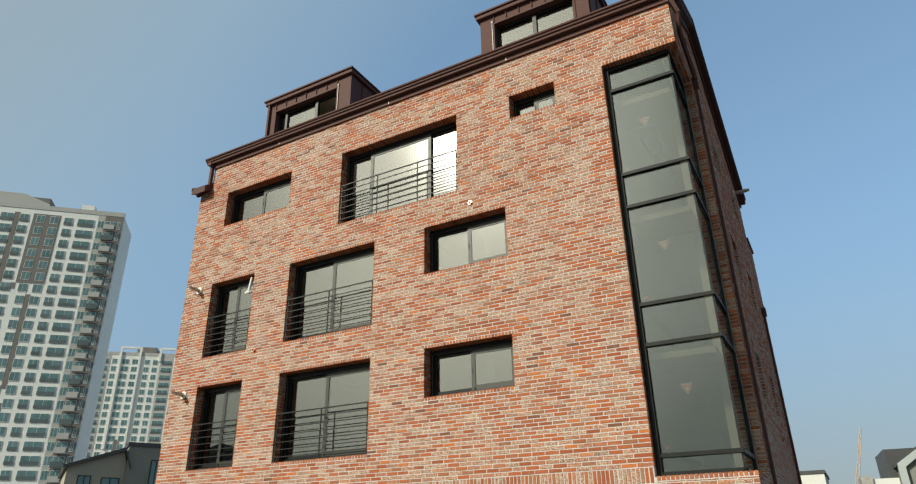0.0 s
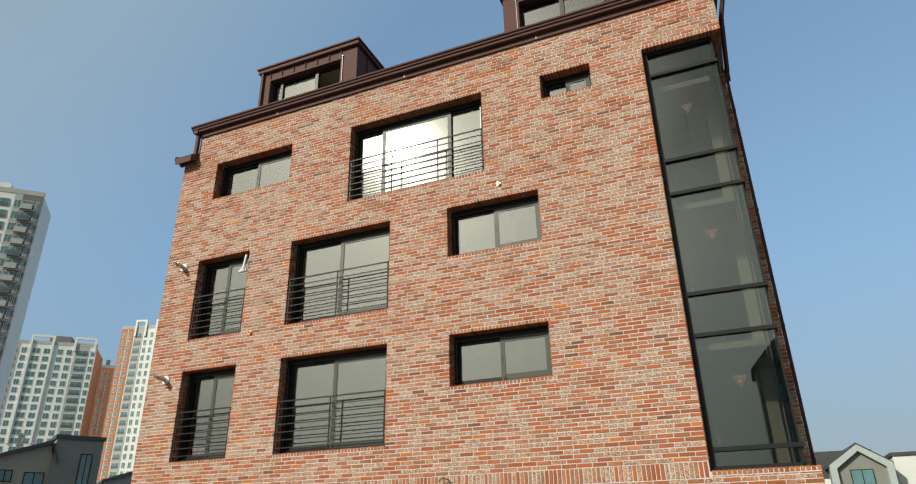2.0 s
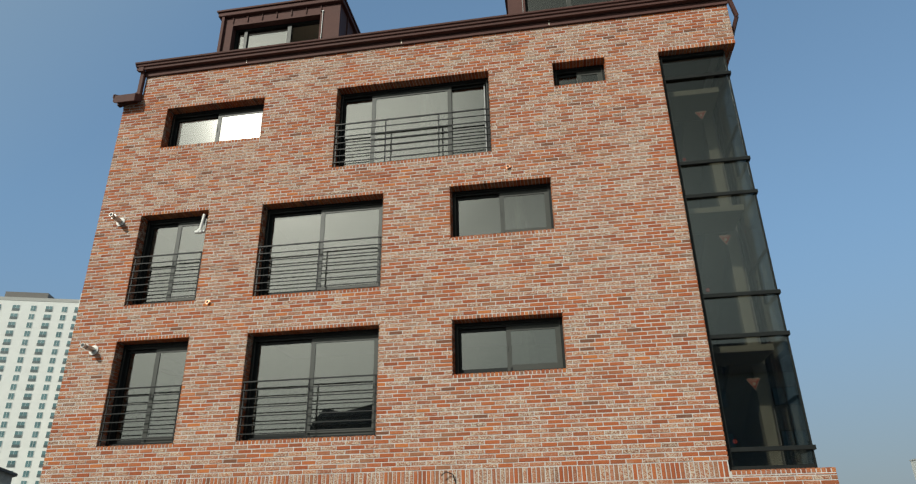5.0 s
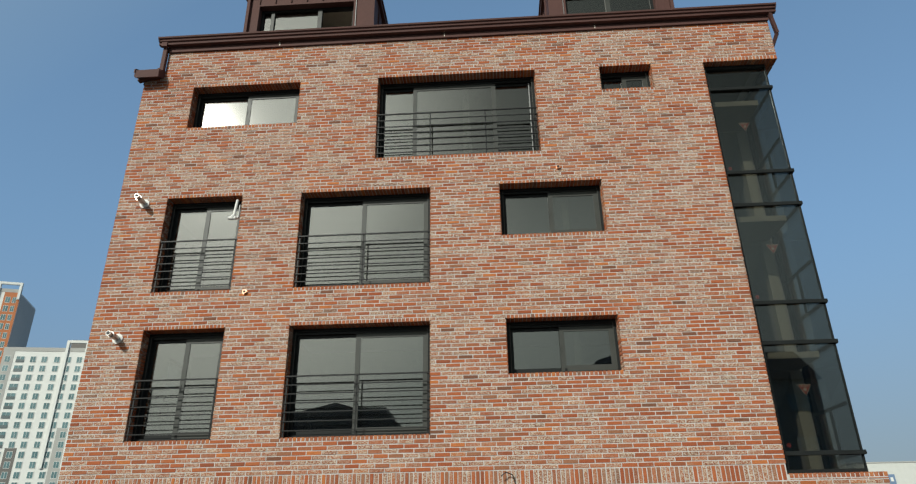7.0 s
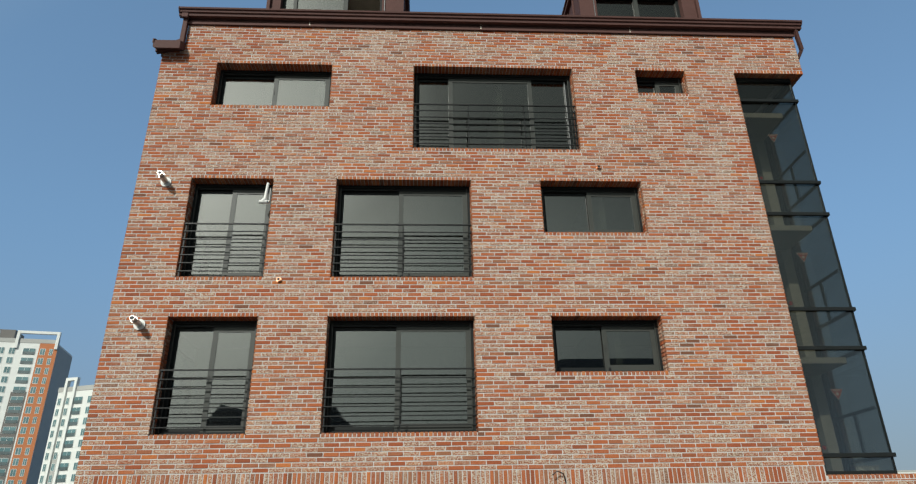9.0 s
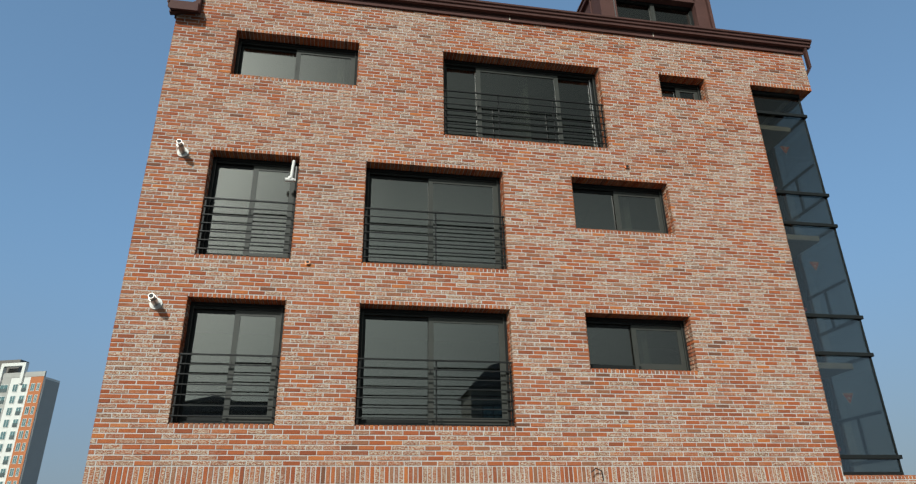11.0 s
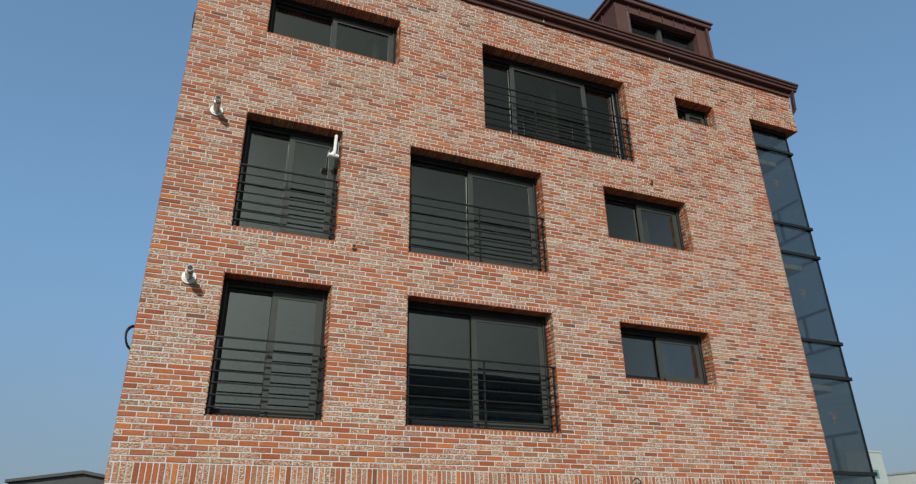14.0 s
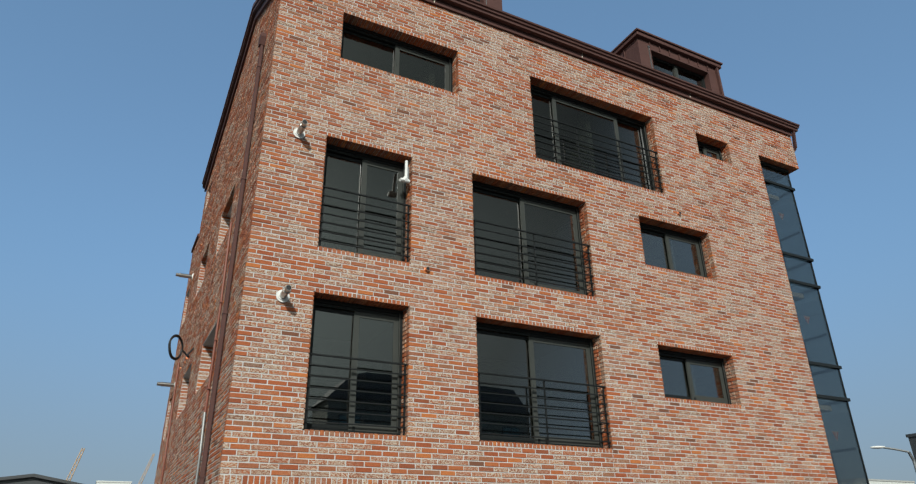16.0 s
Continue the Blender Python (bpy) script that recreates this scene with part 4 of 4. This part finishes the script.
t = tower_block(lt, rt, 75.0, 10, 26,
                [(0.02, 0.08, 1), (0.12, 0.20, 1), (0.25, 0.30, 0), (0.34, 0.42, 1), (0.44, 0.49, 0), (0.50, 0.552, 1), (0.576, 0.612, 1), (0.644, 0.678, 0), (0.699, 0.734, 0), (0.755, 0.79, 1), (0.811, 0.879, 1), (0.895, 0.921, 0), (0.926, 0.968, 1), (0.977, 0.991, 0)],
                # band from 0.612 below 0.40: shadow low on the wall, put into the colour
                [(0.629, 0.740, 0.755, 0.985, DK), (0.40, 0.630, 0.735, 0.754, DK), (0.553, 0.575, 0.755, 0.985, DK), (0.679, 0.698, 0.44, 0.72, DK), (0.612, 0.698, 0.0, 0.40, DK), (0.33, 0.43, 0.2, 0.9, DK),
                 # last band: dark wall, and the balcony recess's shade put into its colour
                 (0.893, 0.923, 0, 1, GR), (0.924, 1.0, 0, 1, DK)],
                M_APT_WHITE, "tall white and brown-grey apartment tower far behind", ())
tw = (rt - lt).length
bm = bmesh.new()
prism_y(bm, [(tw * 0.2, 75.0), (tw * 0.2, 79.5), (tw * 0.56, 79.5), (tw * 0.67, 77.3), (tw * 0.67, 75.0)], 1.5, 9)
part("penthouse", bm, M_APT_GREY, t)
part("penthouse", boxes((tw * 0.81, tw * 0.865, 0.6, 4, 75.0, 77.6)), M_APT_WHITE, t)
for k in range(3, 26):
    z = k * 73.8 / 26
    part("balcony", boxes((tw * 0.925, tw * 0.969, -1.0, -0.24, z + 0.2, z + 0.45), (tw * 0.925, tw * 0.969, -1.0, -0.93, z + 0.45, z + 1.4)), M_APT_GREY if k % 3 else M_APT_SHADE, t)
tower_block(bearing(E25, -57.6, 272), bearing(E25, -51.7, 266), 67.5, 16, 24,
            [(0.04, 0.14, 1), (0.18, 0.24, 0), (0.30, 0.38, 0), (0.42, 0.5, 0), (0.57, 0.63, 0), (0.67, 0.73, 0), (0.78, 0.91, 1), (0.94, 0.985, 0)],
            [(0.0, 0.16, 0, 1, GR), (0.37, 0.44, 0.0, 0.55, DK), (0.76, 0.92, 0, 1, GR)],
            M_APT_ORANGE, "white apartment tower with orange end far behind", ((0.26, 0.52, 0.5), (0.74, 0.99, 0.97)))
tower_block(bearing(E25, -51.4, 300), bearing(E25, -50.2, 300), 68, 18, 24, [(0.35, 0.5, 0), (0.62, 0.75, 0)], [(0.0, 0.95, 0.0, 1, OR)],
            M_APT_GREY, "narrow orange apartment block far behind", ())
tower_block(bearing(E25, -50.2, 262), bearing(E7, -38.1, 236), 74, 16, 26,
            [(0.01, 0.03, 0), (0.05, 0.07, 0), (0.095, 0.14, 1), (0.16, 0.18, 0), (0.20, 0.22, 0), (0.25, 0.275, 0), (0.30, 0.33, 0), (0.36, 0.38, 0), (0.42, 0.46, 1), (0.52, 0.56, 1), (0.62, 0.65, 0), (0.7, 0.74, 1), (0.79, 0.82, 0), (0.86, 0.9, 1), (0.93, 0.955, 0), (0.965, 0.985, 0)],
            [(0.0, 0.04, 0, 1, OR), (0.045, 0.085, 0, 1, OR), (0.09, 0.15, 0, 1, GR), (0.24, 0.29, 0.3, 0.75, GR), (0.92, 1.0, 0, 1, OR)],
            M_APT_GREY, "white apartment tower with orange edge strips far behind", ((0.09, 0.17, 0.96), (0.23, 0.35, 0.4), (0.88, 1.0, 0.97)))
tower_block(bearing(E7, -38.2, 222), bearing(E9, -28.6, 206), 52.5, 13, 20,
            [(0.02, 0.06, 0), (0.10, 0.16, 1), (0.20, 0.24, 0), (0.28, 0.32, 0), (0.37, 0.41, 0), (0.45, 0.49, 0), (0.53, 0.57, 0), (0.62, 0.66, 0), (0.69, 0.73, 0), (0.78, 0.86, 1), (0.89, 0.925, 0), (0.95, 0.975, 0)],
            [(0.0, 0.08, 0, 1, GR), (0.18, 0.26, 0.0, 0.5, DK), (0.5, 0.58, 0, 0.6, GR), (0.77, 0.87, 0, 0.75, DK), (0.88, 1.0, 0, 1, OR)],
            M_APT_GREY, "white apartment tower with orange end far behind", ((0.44, 0.6, 0.4), (0.72, 1.0, 0.97)))
tower_block(bearing(E9, -27.9, 186), bearing(E12, -21.7, 168), 36.0, 5, 14,
            [(0.02, 0.06, 0), (0.12, 0.16, 0), (0.22, 0.32, 1), (0.38, 0.43, 0), (0.48, 0.53, 0), (0.58, 0.66, 1), (0.71, 0.76, 0), (0.80, 0.85, 1), (0.89, 0.93, 0), (0.95, 0.98, 0)],
            [(0.1, 0.2, 0, 0.6, GR), (0.57, 0.67, 0, 1, GR), (0.87, 1.0, 0, 1, OR)],
            M_APT_GREY, "white apartment tower with orange end far behind", ((0.08, 0.22, 0.4), (0.55, 0.8, 0.96)))


# ---- neighbouring houses ----
def neighbour(x0, x1, y0, y1, eave, ridge, wall, roof_m, label, ridge_x=None, windows=(), turn=0.0, group="neighbouring houses"):
    """A house with a gable to the front; ridge_x: where its peak stands, as a share. windows: (side, u, z, w, h)."""
    w, d = x1 - x0, y1 - y0
    t = thing("neighbour_house", label, "house", at=(x0, y0, 0), group=group)
    t.rotation_euler = (0, 0, radians(turn))
    bm = bmesh.new()
    p = 0.5 if ridge_x is None else ridge_x
    if ridge > eave:
        prism_y(bm, [(0, 0), (w, 0), (w, eave), (w * p, ridge), (0, eave)], 0, d)
    else:
        box(bm, 0, w, 0, d, 0, eave)
    part("wall", bm, wall, t)
    if ridge > eave:
        o = 0.25
        bm = bmesh.new()
        prism_y(bm, [(-o, eave - 0.1), (w * p, ridge + 0.02), (w + o, eave - 0.1), (w + o, eave + 0.1), (w * p, ridge + 0.25), (-o, eave + 0.1)], -0.3, d + 0.3)
        part("roof", bm, roof_m, t)
    else:
        part("roof", boxes((-0.1, w + 0.1, -0.1, d + 0.1, eave + 0.003, eave + 0.25)), roof_m, t)
    for side, u, z, ww, hh in windows:
        if side == "front":
            q = part("window", boxes((u, u + ww, -0.05, -0.003, z, z + hh)), M_FRAME, t)
            part("pane", boxes((u + 0.06, u + ww / 2 - 0.03, -0.07, -0.051, z + 0.06, z + hh - 0.06), (u + ww / 2 + 0.03, u + ww - 0.06, -0.07, -0.051, z + 0.06, z + hh - 0.06)), M_APT_GLASS, q)
        else:
            q = part("window", boxes((w + 0.003, w + 0.05, u, u + ww, z, z + hh)), M_FRAME, t)
            part("pane", boxes((w + 0.051, w + 0.07, u + 0.06, u + ww - 0.06, z + 0.06, z + hh - 0.06)), M_APT_GLASS, q)
    return t


def at_bearing(eye, az, dist):
    p = bearing(eye, az, dist)
    return p.x, p.y


x, y = at_bearing(E0, -58.4, 52)
neighbour(x, x + 3.5, y, y + 8, 6.8, 7.9, M_BEIGE, M_SLATE, "beige house with a dark sloping metal roof", 0.93, (("front", 0.7, 5.6, 0.8, 0.7), ("front", 2.1, 5.0, 1.1, 1.2)), turn=60)
x, y = at_bearing(E25, -52.7, 50)
neighbour(x, x + 2.7, y, y + 7, 8.25, 8.25, M_OLIVE, M_SLATE, "tall grey-green rendered house block", None, (("front", 1.5, 4.6, 0.7, 2.8),), turn=60)
x, y = at_bearing(E25, -49.2, 66)
neighbour(x, x + 7, y, y + 8, 7.0, 8.1, M_STONE, M_SLATE, "grey stone house with dark sheet roof", 0.5, (("front", 1.0, 4.0, 1.2, 1.2),), turn=55)
x, y = at_bearing((-1.55, 0.25), 4.7, 58)
h = neighbour(x, x + 3.7, y, y + 9, 6.3, 7.6, M_OLIVE, M_SLATE, "gabled house with a pale edge round a dark front", 0.5, (("front", 1.1, 3.6, 1.5, 2.4),), turn=4)
bm = bmesh.new()
prism_y(bm, [(-0.2, 0), (0.25, 0), (0.25, 6.1), (1.85, 7.25), (1.85, 7.7), (-0.2, 6.35)], -0.35, -0.02)
part("edge_frame", bm, M_EDGE, h)
bm = bmesh.new()
prism_y(bm, [(3.9, 0), (3.45, 0), (3.45, 6.1), (1.852, 7.25), (1.852, 7.7), (3.9, 6.35)], -0.35, -0.02)
part("edge_frame", bm, M_EDGE, h)
part("wing_wall", boxes((-1.9, -0.27, 0.1, 4.0, 0, 5.45)), M_LIGHT, h, "white rendered side wing")
part("wing_window", boxes((-1.2, -0.45, 0.05, 0.098, 3.3, 4.5)), M_FRAME, h)
part("stone_pier", boxes((-2.6, -1.903, -0.1, 3.0, 0, 5.62)), M_STONE, h, "grey stacked stone pier")
part("seamed_roof", boxes((-0.6, 3.2, 2.0, 8.0, 5.5, 7.55)), M_SLATE, h)
x, y = at_bearing((-1.55, 0.25), 8.6, 60)
neighbour(x, x + 2.0, y, y + 8, 6.9, 6.9, M_LIGHT, M_SLATE, "white flat-roofed house beside a gabled one", None)
x, y = at_bearing(E0, -3.3, 62)
neighbour(x, x + 1.8, y, y + 8, 6.3, 6.3, M_LIGHT, M_SLATE, "white flat-roofed house with grey edge", None, (("front", 0.3, 4.2, 1.0, 1.2),))
x, y = at_bearing((-16.3, 2.6), -8.0, 60)
neighbour(x, x + 8.4, y, y + 9, 6.75, 7.35, M_SLATE, M_SLATE, "low house with a dark metal roof", 0.55)
x, y = at_bearing((-16.3, 2.6), 0.4, 150)
neighbour(x, x + 6, y, y + 9, 15.0, 15.0, M_LIGHT, M_LIGHT, "white block far off", None)
x, y = at_bearing((-16.3, 2.6), 60.9, 70)
neighbour(x, x + 9, y - 8, y, 10.2, 10.2, M_SLATE, M_SLATE, "dark grey block with a thin roof edge", None)
x, y = at_bearing((-16.3, 2.6), 57.0, 130)
neighbour(x, x + 16, y, y + 10, 11.4, 11.4, M_LIGHT, M_APT_GREY, "pale terraced apartment house far off", None, tuple(("front", 1 + 3 * k, 7.5, 2.0, 1.4) for k in range(5)))
x, y = at_bearing((-13.1, 2.07), 51.3, 120)
neighbour(x, x + 8, y, y + 10, 14.4, 14.4, M_EDGE, M_APT_GREY, "pale grey narrow block far off", None, tuple(("front", 5.0, 5.0 + 2.8 * k, 1.2, 1.2) for k in range(3)))
x, y = at_bearing((-7.3, 0.2), 26.0, 170)
neighbour(x, x + 26, y, y + 12, 15.5, 15.5, M_LIGHT, M_APT_GREY, "long pale hall with a small sign board", None)
sg = thing("sign_board", "small pale blue sign board on a far hall", "sign", at=(x + 3, y - 0.2, 10))
part("board", boxes((0, 5, -0.1, 0.1, 1.2, 3.2)), M_BLUE, sg)
for k in range(5):
    part("letter_bar", boxes((0.4 + 0.9 * k, 0.95 + 0.9 * k, -0.16, -0.101, 1.8, 2.6)), M_WHITE, sg)
x, y = at_bearing((-9.4, 0.4), 34.2, 200)
neighbour(x, x + 30, y, y + 12, 15.5, 15.5, M_LIGHT, M_APT_GREY, "long pale hall far off", None)
# houses across the street, behind the camera, mirrored in the windows
def street_house(x0, x1, eave, outline, wall, label):
    """A broad house whose roof outline is given as (x, z); it faces the brick front."""
    t = thing("neighbour_house", label, "house", at=(x0, -30, 0), group="houses across the street")
    w = x1 - x0
    part("wall", boxes((0.3, w - 0.3, -4.7, -0.3, 0, eave)), wall, t)
    bm = bmesh.new()
    prism_y(bm, [(0, eave + 0.003), *[(x - x0, z) for x, z in outline], (w, eave + 0.003)], -5, 0)
    part("roof", bm, M_SLATE, t)
    n = max(2, int(w / 4))
    for z in (1.0, 4.2, 7.4, 10.6):
        if z + 1.5 < eave:
            for k in range(n):
                u = 1.2 + (w - 4.2) * k / (n - 1)
                q = part("window", boxes((u, u + 1.8, -0.298, -0.24, z, z + 1.4)), M_FRAME, t)
                part("pane", boxes((u + 0.07, u + 0.86, -0.238, -0.225, z + 0.07, z + 1.33), (u + 0.94, u + 1.73, -0.238, -0.225, z + 0.07, z + 1.33)), M_APT_GLASS, q)
    return t


street_house(-26.8, -14.5, 9.9, ((-25.2, 12.0), (-23.6, 11.6), (-20.4, 12.3), (-18.9, 11.85), (-16.3, 11.8), (-16.2, 11.3)), M_BEIGE, "rendered house with dark hipped roof across the street")
street_house(-1.0, 18.3, 13.1, ((0.9, 15.1), (2.2, 15.5), (9.0, 15.5), (16.5, 15.3)), M_OLIVE, "grey-green house with dark mansard roof across the street")
street_house(-66, -54, 9.0, ((-63.5, 11.6), (-60, 12.4), (-56.5, 11.4)), M_BEIGE, "beige house with dark roof across the street")


# ---- cranes and street lamp ----
def crane(base, h, lean, label):
    t = thing("tower_crane", label, "crane", at=base, group="cranes")
    bm = bmesh.new()
    s = 0.9
    for dx in (-s, s):
        for dy in (-s, s):
            rod(bm, (dx, dy, 0), (dx, dy, h), 0.16, 4)
    for k in range(int(h / 2.2)):
        z = 2.2 * k
        sgn = 1 if k % 2 else -1
        rod(bm, (-s * sgn, -s, z), (s * sgn, -s, z + 2.2), 0.09, 4)
        rod(bm, (-s, -s * sgn, z), (-s, s * sgn, z + 2.2), 0.09, 4)
    part("mast", bm, M_CRANE, t)
    part("cab", boxes((-1.6, 1.6, -1.6, 1.6, h, h + 2.5)), M_CRANE, t)
    tip = Vector((lean[0], 0, h + lean[1]))
    bm = bmesh.new()
    foot = Vector((0, 0, h + 1.5))
    side = (tip - foot).normalized().cross(Vector((0, 1, 0))).normalized() * 0.75
    for o in (-1, 1):
        rod(bm, foot + side * o, tip + side * o * 0.45, 0.17, 4)
    for k in range(14):
        a, c = foot.lerp(tip, k / 14), foot.lerp(tip, (k + 1) / 14)
        sgn = 1 if k % 2 else -1
        q0, q1 = 1 - 0.55 * k / 14, 1 - 0.55 * (k + 1) / 14
        rod(bm, a + side * sgn * q0, c - side * sgn * q1, 0.11, 4)
    part("jib", bm, M_CRANE, t)
    return t


crane(bearing((-12.68, 1.8), -16.9, 190), 17, (2.0, 15), "orange tower crane with raised jib far off")
crane(bearing((-16.3, 2.6), -2.0, 260), 12, (5.0, 23), "pale crane jib far off")
crane(bearing((-16.3, 2.6), 2.6, 372), 17, (8.4, 31), "pale crane jib far off")
lp = bearing((-16.3, 2.6), 60.9, 40)
lamp = thing("street_lamp", "pale grey street lamp with a curved arm", "lamp post", at=lp)
part("pole", rods([(0, 0, 0), (0, 0, 3), (-0.05, 0, 5.6), (-0.25, 0.0, 6.0)], 0.07, 10), M_GALV, lamp)
part("arm", rods([(-0.25, 0, 6.0), (-0.7, 0.35, 6.15), (-1.1, 0.65, 6.25)], 0.05, 8), M_GALV, lamp)
bm = bmesh.new()
bmesh.ops.create_uvsphere(bm, u_segments=12, v_segments=8, radius=1.0)
bmesh.ops.transform(bm, matrix=Matrix.Translation((-1.3, 0.8, 6.27)) @ Matrix.Rotation(radians(-36), 4, "Z") @ Matrix.Diagonal((0.36, 0.14, 0.07, 1)), verts=bm.verts)
part("lamp_head", bm, M_WHITE, lamp)

# ---- bricks ----
breaks = [SOLDIER]
for k in WIN:
    breaks += [WIN[k][2] - BAND, WIN[k][3] + BAND]
breaks = sorted(breaks)
keep = []
for b in breaks:                       # near-equal levels share one course line
    if not keep or b - keep[-1] > 0.05:
        keep.append(b)
holes = []
for k in WIN:
    x0, x1, z0, z1 = WIN[k]
    holes.append((x0, x1, min(keep, key=lambda v: abs(v - (z0 - BAND))), min(keep, key=lambda v: abs(v - (z1 + BAND)))))
t_hi = min(keep, key=lambda v: abs(v - (TZ1 + BAND)))
holes.append((TX, XR, TZ0 - BAND, t_hi))
JH = JOINT / 2
pieces = lay(XL - JH, XR + JH, courses(SOLDIER, t_hi, keep), [(h[0], h[1] + (JH if h[1] >= XR else 0), h[2], h[3]) for h in holes])
pieces += lay(XL - JH, XR + JH, courses(t_hi, 11.38, []), [])
pieces += lay(XIN - JH, XR + JH, courses(11.38, ZTOP, []), [])
low = SOLDIER - 0.255
pieces += lay(XL - JH, XR + JH, courses(0.02, low, []), [])
stuff = Bricks()
own = {}
singles = 0
for a, b, za, zb in pieces:
    corner = a < XL + 0.01 or b > XR - 0.01
    pick = -12.30 < a and b < -11.10 and 2.95 < za < 8.2 and singles < 300
    if pick:
        key = (round(b - a, 2), round(zb - za, 4), rng.randrange(3))
        if key not in own:
            one = Bricks()
            one.add(0, b - a, 0, zb - za, lambda u, d, z: (u, d, z), 0.1, 0.0)
            me = bpy.data.meshes.new("brick")
            me.from_pydata(one.v, [], one.f)
            me.materials.append(M_BRICK_ONE)
            own[key] = me
        ob = new("brick", own[key])
        ob.location = (a, FACE + rng.uniform(-0.003, 0.004), za)
        ob.parent = wall_front
        singles += 1
    else:
        stuff.add(a, b, za, zb, front_at, 0.1)
# soldier course, rowlock heads and sills
u = XL - JH
while u < TX - 0.05:
    w = min(0.0735, TX - u)
    stuff.add(u, u + w, low, SOLDIER, front_at, 0.1)
    u += w
stuff.add(TX, TX + 0.001 + JOINT, low, low + 0.03, front_at, 0.1)


rows_red = Bricks()


def rowlock(x0, x1, z0, z1, depth):
    n = max(1, round((x1 - x0) / 0.0735))
    for k in range(n):
        rows_red.add(x0 + (x1 - x0) * k / n, x0 + (x1 - x0) * (k + 1) / n, z0, z1, front_at, depth)


for k, hl in zip(WIN, holes):
    x0, x1, z0, z1 = WIN[k]
    rowlock(x0, x1, hl[2], z0, REVEAL - 0.085)
    rowlock(x0, x1, z1, hl[3], REVEAL - 0.085)
    # brick returns in the jambs
    for za, zb in courses(z0, z1, []):
        for side, s in ((x0, 1), (x1, -1)):
            at = lambda q, d, z, side=side, s=s: (side - s * d + s * 0.002, FACE + q, z)
            if rng.random() < 0.5:
                stuff.add(0.105, REVEAL - 0.085, za, zb, at, 0.032, 0.0)
            else:
                stuff.add(0.105, 0.165, za, zb, at, 0.032, 0.0)
                stuff.add(0.165, REVEAL - 0.085, za, zb, at, 0.032, 0.0)
rowlock(TX, XR + JH, TZ1, t_hi, 0.25)
rowlock(TX, XR + JH, TZ0 - BAND, TZ0, 0.2)
for ra, rb in courses(low, TZ0 - BAND, []):
    for a, b, za, zb in lay(TX + 0.004, XR + JH, [(ra, rb)], []):
        stuff.add(a, b, za, zb, front_at, 0.1)
# soffit bricks over the stair corner
nx = 20
for k in range(nx):
    xa, xb = TX + (XR - TX) * k / nx, TX + (XR - TX) * (k + 1) / nx
    if xa < GXR - 0.05:
        continue
    for ya, yb in ((0.25, 0.5), (0.5, 0.75), (0.75, 1.0), (1.0, 1.25), (1.25, 1.5)):
        stuff.add(xa, xb, ya, yb, lambda q, d, z: (q, FACE + z, TZ1 + d), 0.02, -0.008)
stuff.link("brickwork", wall_front, "mottled red bricks in pale mortar")
rows_red.link("rowlock_brickwork", wall_front, "clean red bricks on edge round the openings", M_BRICK_RED)


def side_bricks(at, profile, wins, wall, extra_holes=(), rear=()):
    st = Bricks()
    hs = [(h[0], h[1], h[2], h[3]) for h in wins] + list(extra_holes)
    for a, b, za, zb in lay(FACE + 0.102, BACK, courses(2.0, 13.6, [2.8, 11.03]), hs):
        if zb < min(under(profile, a), under(profile, b)) - 0.15:
            st.add(a, b, za, zb, at, 0.1)
    for a, b, za, zb in lay(BACK, ANNEX, courses(2.0, AZ, []), rear):
        st.add(a, b, za, zb, at, 0.1)
    for h in [*wins, *rear]:
        for za, zb in courses(h[2], h[3], []):
            for side, s in ((h[0], 1), (h[1], -1)):
                sx = 1 if wall is wall_left else -1
                base = XL if wall is wall_left else XR
                stp = lambda q, d, z, side=side, s=s: (base + sx * q, side - s * d + s * 0.002, z)
                st.add(0.0, 0.26, za, zb, stp, 0.02, 0.0)
    st.link("brickwork", wall, "mottled red bricks in pale mortar")


side_bricks(left_at, ROOF_L, LEFT_WIN, wall_left, (), REAR_WIN)
side_bricks(right_at, ROOF_R, RIGHT_WIN, wall_right, [(FACE, TBACK, TZ0, TZ1)])
# return of the side wall beside the stair glass
st = Bricks()
for za, zb in courses(TZ0, TZ1, []):
    st.add(GXR + 0.03, XR, za, zb, lambda q, d, z: (q, TBACK - 0.012 + d, z), 0.06)
st.link("brickwork", wall_right, "mottled red bricks in pale mortar")
